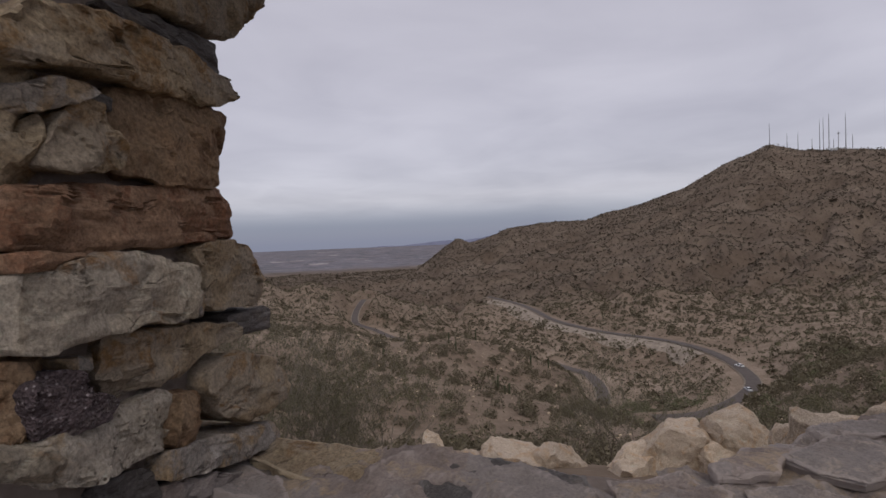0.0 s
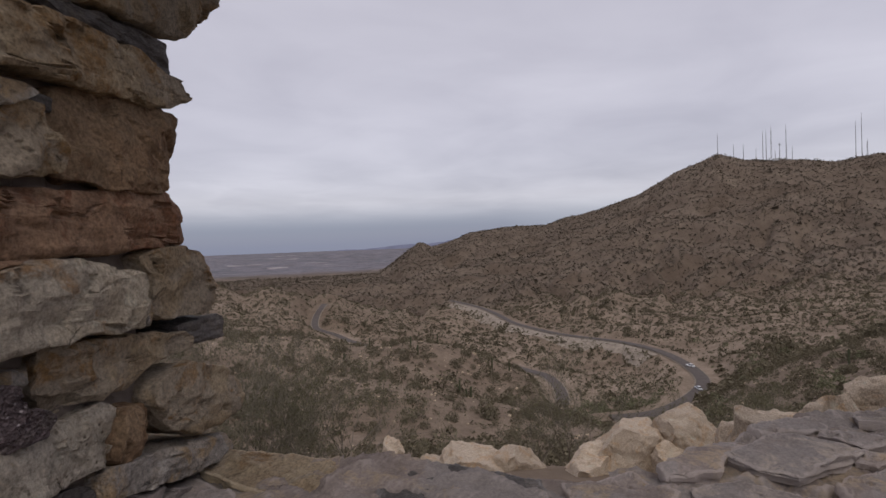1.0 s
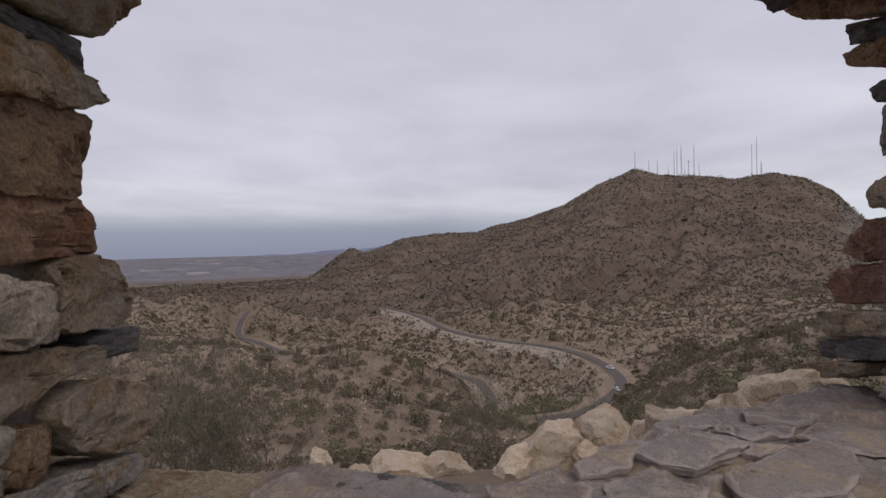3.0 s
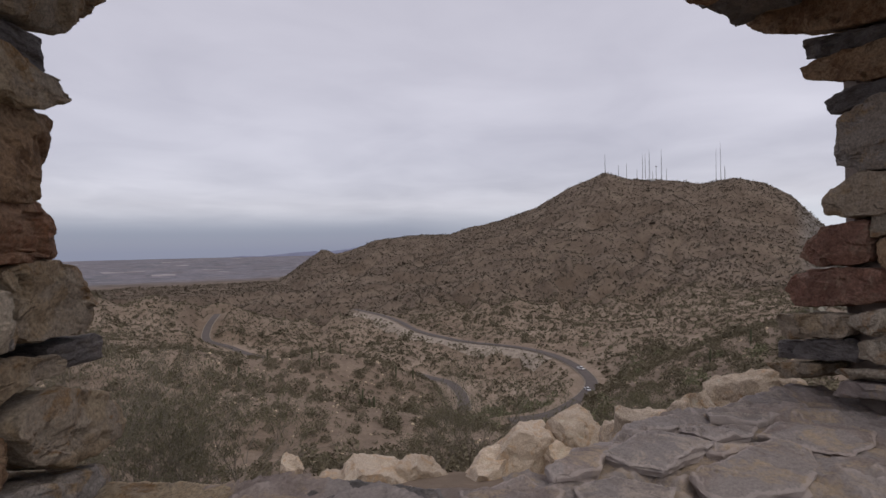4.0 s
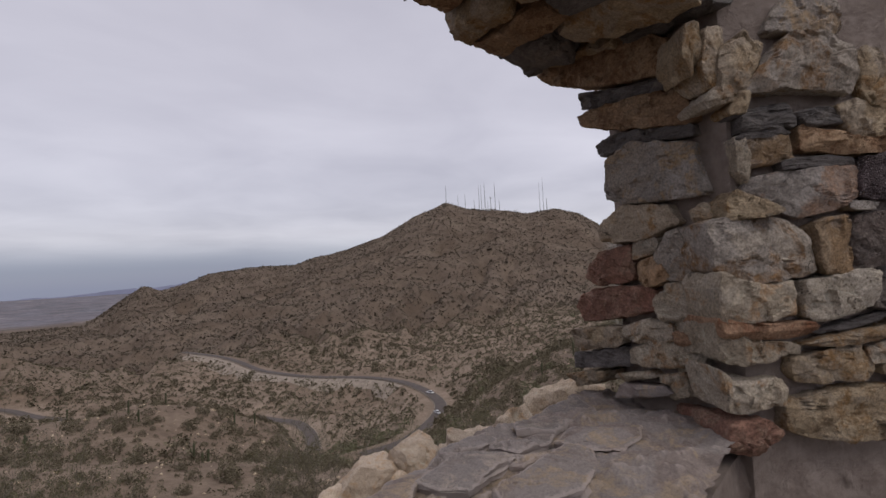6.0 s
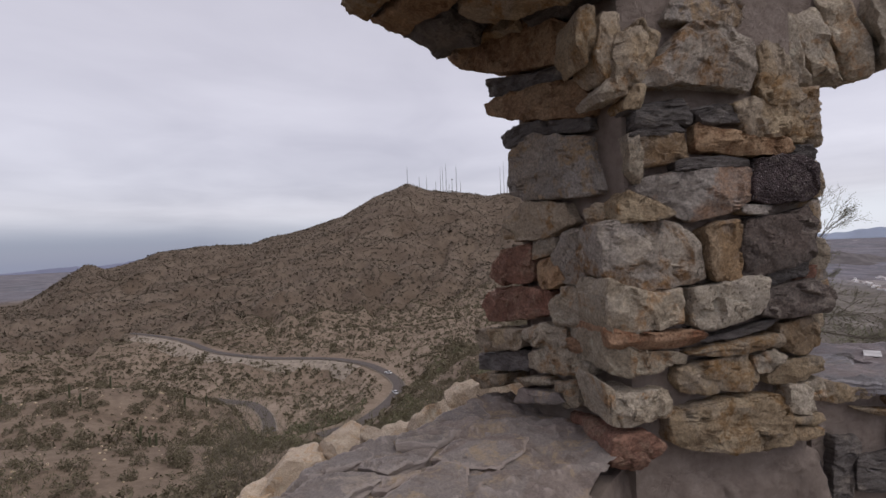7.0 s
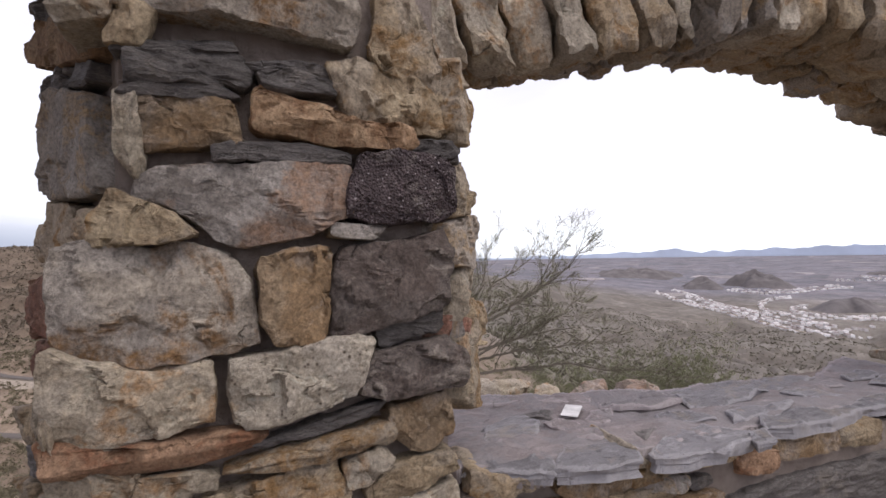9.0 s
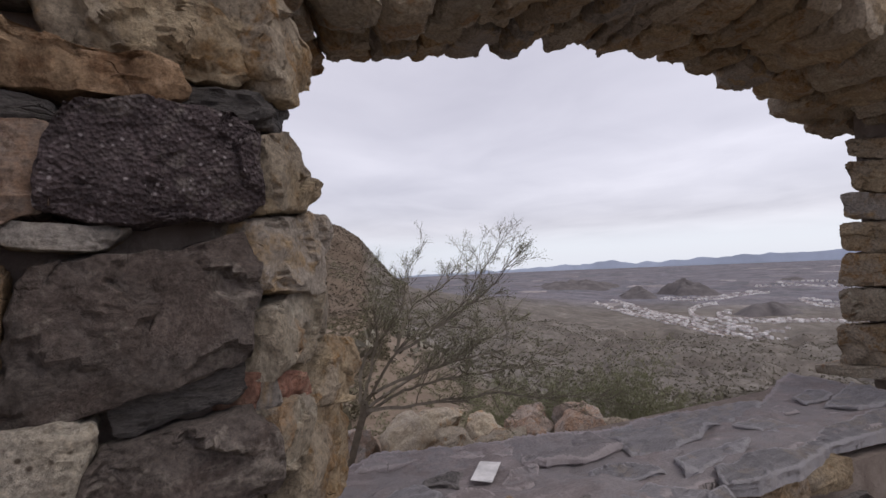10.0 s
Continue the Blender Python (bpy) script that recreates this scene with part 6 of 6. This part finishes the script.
def mast(az, el_top, wide, dish=False):
    """A lattice mast on the ridge: three legs, rungs, a top rod."""
    foot = place(az, 1240)
    high = 1.5 + 1240 * math.tan(radians(el_top)) - foot.z
    top = tagged(new("radio_mast"), "tall thin steel radio mast on the mountain ridge", "mast", group="masts on the ridge")
    top.location = foot
    v, f = [], []
    legs = [Vector((wide * math.cos(w), wide * math.sin(w), 0)) for w in (0.3, 2.4, 4.5)]
    for p in legs:
        lv, lf = [], []
        tube(lv, lf, p - Vector((0, 0, 3)), p * 0.35 + Vector((0, 0, high * 0.86)), 0.3, 0.2)
        mesh_object("leg", lv, lf, STEEL, top)
    n = max(4, int(high / 5))
    for k in range(n):
        a, b = k / n, (k + 1) / n
        for i in range(3):
            p, q = legs[i], legs[(i + 1) % 3]
            tube(v, f, p * (1 - 0.65 * a) + Vector((0, 0, high * 0.86 * a)), q * (1 - 0.65 * b) + Vector((0, 0, high * 0.86 * b)), 0.14, 0.14)
    mesh_object("bracing", v, f, STEEL, top)
    v, f = [], []
    tube(v, f, Vector((0, 0, high * 0.8)), Vector((0, 0, high)), 0.35, 0.2)
    mesh_object("antenna", v, f, STEEL, top)
    if dish:
        v, f = [], []
        tube(v, f, Vector((-1.5, 0, high * 0.9)), Vector((1.5, 0, high * 0.9)), 1.6, 1.6)
        mesh_object("dish", v, f, STEEL, top)


for row in ((39.7, 9.9, 0.8), (41.07, 8.7, 0.6), (41.91, 8.7, 0.6), (42.96, 8.0, 0.5), (43.53, 9.6, 0.7), (43.8, 9.7, 0.7), (44.21, 10.0, 1.5), (44.52, 7.7, 0.7), (44.87, 8.3, 0.8, True), (45.39, 9.9, 1.0), (45.85, 7.9, 0.6), (50.46, 9.4, 0.4), (50.87, 10.0, 0.4), (51.23, 7.7, 1.4)):
    mast(*row)
hut = prism("relay_hut", [(-6, -3), (6, -3), (6, 3), (-6, 3)], -2, 3.5, plain("pale_painted_block", (0.5, 0.5, 0.5)))
hut.location = place(44.52, 1235)
tagged(hut, "small pale equipment hut at the foot of the masts", "hut")

# ---- cars on the road ----


def car(az, r, turn, paint, label):
    top = tagged(new("car"), label, "car", group="cars on the road")
    top.location, top.rotation_euler = place(az, r, 0.6), (0, 0, radians(turn))
    def block(name, rows, mat):
        v = [(x, y, z) for x, y, z in rows]
        f = [(3, 2, 1, 0), (4, 5, 6, 7), (0, 1, 5, 4), (1, 2, 6, 5), (2, 3, 7, 6), (3, 0, 4, 7)]
        ob = mesh_object(name, v, f, mat, top)
        m = ob.modifiers.new("bevel", "BEVEL"); m.width, m.segments = 0.12, 2
        return ob
    block("body", [(-2.2, -0.88, 0.3), (2.2, -0.88, 0.3), (2.2, 0.88, 0.3), (-2.2, 0.88, 0.3), (-2.15, -0.82, 0.95), (2.0, -0.82, 0.88), (2.0, 0.82, 0.88), (-2.15, 0.82, 0.95)], paint)
    block("cabin", [(-1.7, -0.78, 0.92), (1.0, -0.78, 0.88), (1.0, 0.78, 0.88), (-1.7, 0.78, 0.92), (-1.2, -0.62, 1.45), (0.3, -0.62, 1.45), (0.3, 0.62, 1.45), (-1.2, 0.62, 1.45)], CAR_GLASS)
    block("roof", [(-1.2, -0.6, 1.4), (0.3, -0.6, 1.4), (0.3, 0.6, 1.4), (-1.2, 0.6, 1.4), (-1.15, -0.58, 1.5), (0.25, -0.58, 1.5), (0.25, 0.58, 1.5), (-1.15, 0.58, 1.5)], paint)
    for x in (-1.35, 1.35):
        for y in (-0.85, 0.85):
            bm = bmesh.new()
            bmesh.ops.create_cone(bm, cap_ends=True, segments=14, radius1=0.33, radius2=0.33, depth=0.22, matrix=Matrix.Translation((x, y, 0.33)) @ Matrix.Rotation(radians(90), 4, "X"))
            me = bpy.data.meshes.new("wheel"); bm.to_mesh(me); bm.free()
            me.materials.append(TYRE)
            wheel = new("wheel", me)
            wheel.parent = top
            bm = bmesh.new()
            bmesh.ops.create_cone(bm, cap_ends=True, segments=12, radius1=0.2, radius2=0.17, depth=0.25, matrix=Matrix.Translation((x, y, 0.33)) @ Matrix.Rotation(radians(90), 4, "X"))
            me = bpy.data.meshes.new("rim"); bm.to_mesh(me); bm.free()
            me.materials.append(STEEL)
            new("rim", me).parent = wheel
    for y in (-0.6, 0.6):
        block("headlight", [(1.95, y - 0.16, 0.62), (2.18, y - 0.16, 0.62), (2.18, y + 0.16, 0.62), (1.95, y + 0.16, 0.62), (1.95, y - 0.16, 0.76), (2.13, y - 0.16, 0.76), (2.13, y + 0.16, 0.76), (1.95, y + 0.16, 0.76)], CAR_GLASS)


CAR_GLASS, TYRE = plain("dark_car_glass", (0.03, 0.03, 0.035), 0.15), plain("tyre_rubber", (0.03, 0.03, 0.03), 0.9)

car(36.61, 273, 100, plain("white_car_paint", (0.75, 0.75, 0.75), 0.3), "small white car driving along the winding road")
car(37.3, 236, 75, plain("silver_car_paint", (0.6, 0.61, 0.63), 0.3), "small silver car driving along the winding road")

# ---- the town in the valley ----


STREETS = [
    [(83.3, 1584), (87, 1324), (90.5, 1159), (93.5, 1084), (96.3, 1009), (98.6, 958)],
    [(85, 1654), (88.6, 1394), (92, 1225), (94.9, 1147), (98, 1058), (99.3, 1021)],
    [(85.8, 1420), (90.5, 1225), (94.9, 1070), (97.8, 999)],
    [(89.9, 1730), (92.1, 1626), (95.1, 1682), (97.2, 1845), (99.5, 1958)],
    [(90.3, 1805), (93.6, 1740), (96.5, 1911), (98.6, 1996)],
    [(95, 1549), (93.2, 1483), (92.6, 1363), (93.5, 1254), (95.3, 1210), (98.4, 1186), (101, 1207), (103.4, 1217), (107.5, 1240)],
    [(96.2, 1409), (95.2, 1364), (95.5, 1281), (97.1, 1233), (99.4, 1214), (101.6, 1246), (107.4, 1265)],
    [(102, 1644), (103.2, 1525), (107.6, 1463)],
    [(102.3, 1693), (104.1, 1617), (107.6, 1583)],
    [(100.2, 2296), (103, 2166), (107.7, 2053)],
    [(101.5, 2357), (107.7, 2246)],
    [(98.6, 2166), (102.4, 2170), (107.7, 2148)],
    [(95.3, 1100), (97.7, 1068), (100, 1066), (100.8, 1092)],
    [(86.2, 1500), (89.5, 1330), (92.3, 1190)],
]
MESA = (99.3, 1370, 62)


def houses():
    """Rows of small pale houses on both sides of curved streets: walls and hipped roofs in one mesh."""
    rng = np.random.default_rng(8)
    v = []
    streets = [spline([(a, r / 20, 0) for a, r in line], 0.45) for line in STREETS]
    places = [(p.x, p.y * 20 + side) for line in streets for p in line for side in (-16, 16)]
    out_w, out_r = [], []
    for az, r in places:
        if rng.random() < 0.16:
            continue
        az, r = az + rng.normal(0, 0.05), r + rng.normal(0, 4)
        if math.hypot(radians(az - MESA[0]) * MESA[1], r - MESA[1]) < MESA[2]:
            continue
        p = place(az, r)
        w, d, h = rng.uniform(6, 9), rng.uniform(5, 7), rng.uniform(2.2, 3.2)
        t = rng.uniform(0, 0.5)
        c, s = math.cos(t), math.sin(t)
        k = len(v)
        for z in (-3, h):
            for a, b in ((-1, -1), (1, -1), (1, 1), (-1, 1)):
                v.append((p.x + (a * w * c - b * d * s) / 2 * 1.0, p.y + (a * w * s + b * d * c) / 2, p.z + z))
        v += [(p.x - w * 0.3 * c, p.y - w * 0.3 * s, p.z + h + 1.3), (p.x + w * 0.3 * c, p.y + w * 0.3 * s, p.z + h + 1.3)]
        out_w += [(k, k + 1, k + 5, k + 4), (k + 1, k + 2, k + 6, k + 5), (k + 2, k + 3, k + 7, k + 6), (k + 3, k, k + 4, k + 7)]
        out_r += [(k + 4, k + 5, k + 9, k + 8), (k + 6, k + 7, k + 8, k + 9), (k + 5, k + 6, k + 9), (k + 7, k + 4, k + 8)]
    walls = leaf_material("pale_stucco_walls", (0.45, 0.41, 0.4), (0.88, 0.87, 0.87))
    roofs = leaf_material("pale_tile_roofs", (0.13, 0.09, 0.08), (0.66, 0.62, 0.61))
    ob = mesh_object("houses", v, out_w + out_r, walls)
    ob.data.materials.append(roofs)
    ob.data.polygons.foreach_set("material_index", [0] * len(out_w) + [1] * len(out_r))
    tagged(ob, "rows of pale stucco houses in the valley", "houses", kind="stuff")
    for k in (0, 3, 5, 7):
        line = spline([place(p.x, p.y * 20) for p in streets[k][::6]], 12.0)
        tagged(ribbon("street", line, 9.0, 1.0, GRAVEL), "pale street between rows of houses", "road", kind="structure")


houses()

# ---- far mountains beyond the plain, haze painted into their colour ----


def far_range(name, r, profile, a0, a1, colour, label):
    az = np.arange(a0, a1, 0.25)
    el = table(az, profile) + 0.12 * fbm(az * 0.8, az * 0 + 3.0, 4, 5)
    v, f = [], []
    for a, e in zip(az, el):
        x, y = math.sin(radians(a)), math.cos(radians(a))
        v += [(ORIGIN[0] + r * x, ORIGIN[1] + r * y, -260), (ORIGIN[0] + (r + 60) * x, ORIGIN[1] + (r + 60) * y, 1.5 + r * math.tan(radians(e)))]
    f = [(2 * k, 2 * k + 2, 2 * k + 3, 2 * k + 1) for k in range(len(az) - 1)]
    tagged(mesh_object(name, v, f, plain(name + "_haze_blue", colour, 1.0, 0.004, 0.12), smooth=True), label, "mountains", kind="structure")


# these flat blues stand in for the haze of distance and rain
far_range("backdrop_1", 4640, [(57.2, -0.45), (70, -0.2), (78.3, 0.0), (82.7, 0.2), (84.5, 0.38), (85.26, 0.5), (86.2, 0.32), (87.7, 0.06), (91.6, 0.2), (97, 0.4), (99.8, 0.46), (106, 0.5), (123.26, 0.3)], 55, 120, (0.50, 0.56, 0.68), "mountains beyond the plain, blue haze painted into their colour")
far_range("backdrop_2", 4600, [(-57.3, -0.8), (-27.3, -0.75), (-2.3, -0.65), (4.7, -0.35), (8.61, -0.1), (11.35, 0.15), (14.1, 0.0), (22.06, -0.4)], -60, 20, (0.25, 0.265, 0.36), "hills on the horizon, dim blue rain haze painted into their colour")
for k, (az, r, w, el) in enumerate(((92.3, 1950, 105, -1.95), (87.6, 1850, 90, -2.45), (101.5, 2480, 75, -1.8), (80.9, 2250, 230, -1.6), (*MESA[:2], 74, -4.35))):
    n, m = 72, 26
    v = []
    top = 1.5 + r * math.tan(radians(el))
    low = place(az, r - w).z - 10
    for j in range(m + 1):
        for i in range(n):
            t = 2 * math.pi * i / n
            s = j / m
            rad = w * (1 - s) * (1 + 0.25 * math.sin(2 * t + k) + 0.15 * math.sin(5 * t + 2 * k))
            x, y = polar_xy([(az, r)])[0]
            v.append((x + rad * math.cos(t), y + rad * math.sin(t), low + (top - low) * (0.35 * s**0.7 + 0.65 * math.sin(s * 1.57) ** 1.3) + (top - low) * (0.26 * noise.fractal(Vector((rad * math.cos(t) * 0.022, rad * math.sin(t) * 0.022, k * 7.3)), 0.9, 2.1, 5) * (0.25 + s))))
    f = [(j * n + i, j * n + (i + 1) % n, (j + 1) * n + (i + 1) % n, (j + 1) * n + i) for j in range(m) for i in range(n)]
    tagged(mesh_object("hill", v, f, LAND_DARK, smooth=True), "low dark rocky hill rising from the plain", "hill", group="hills in the plain")
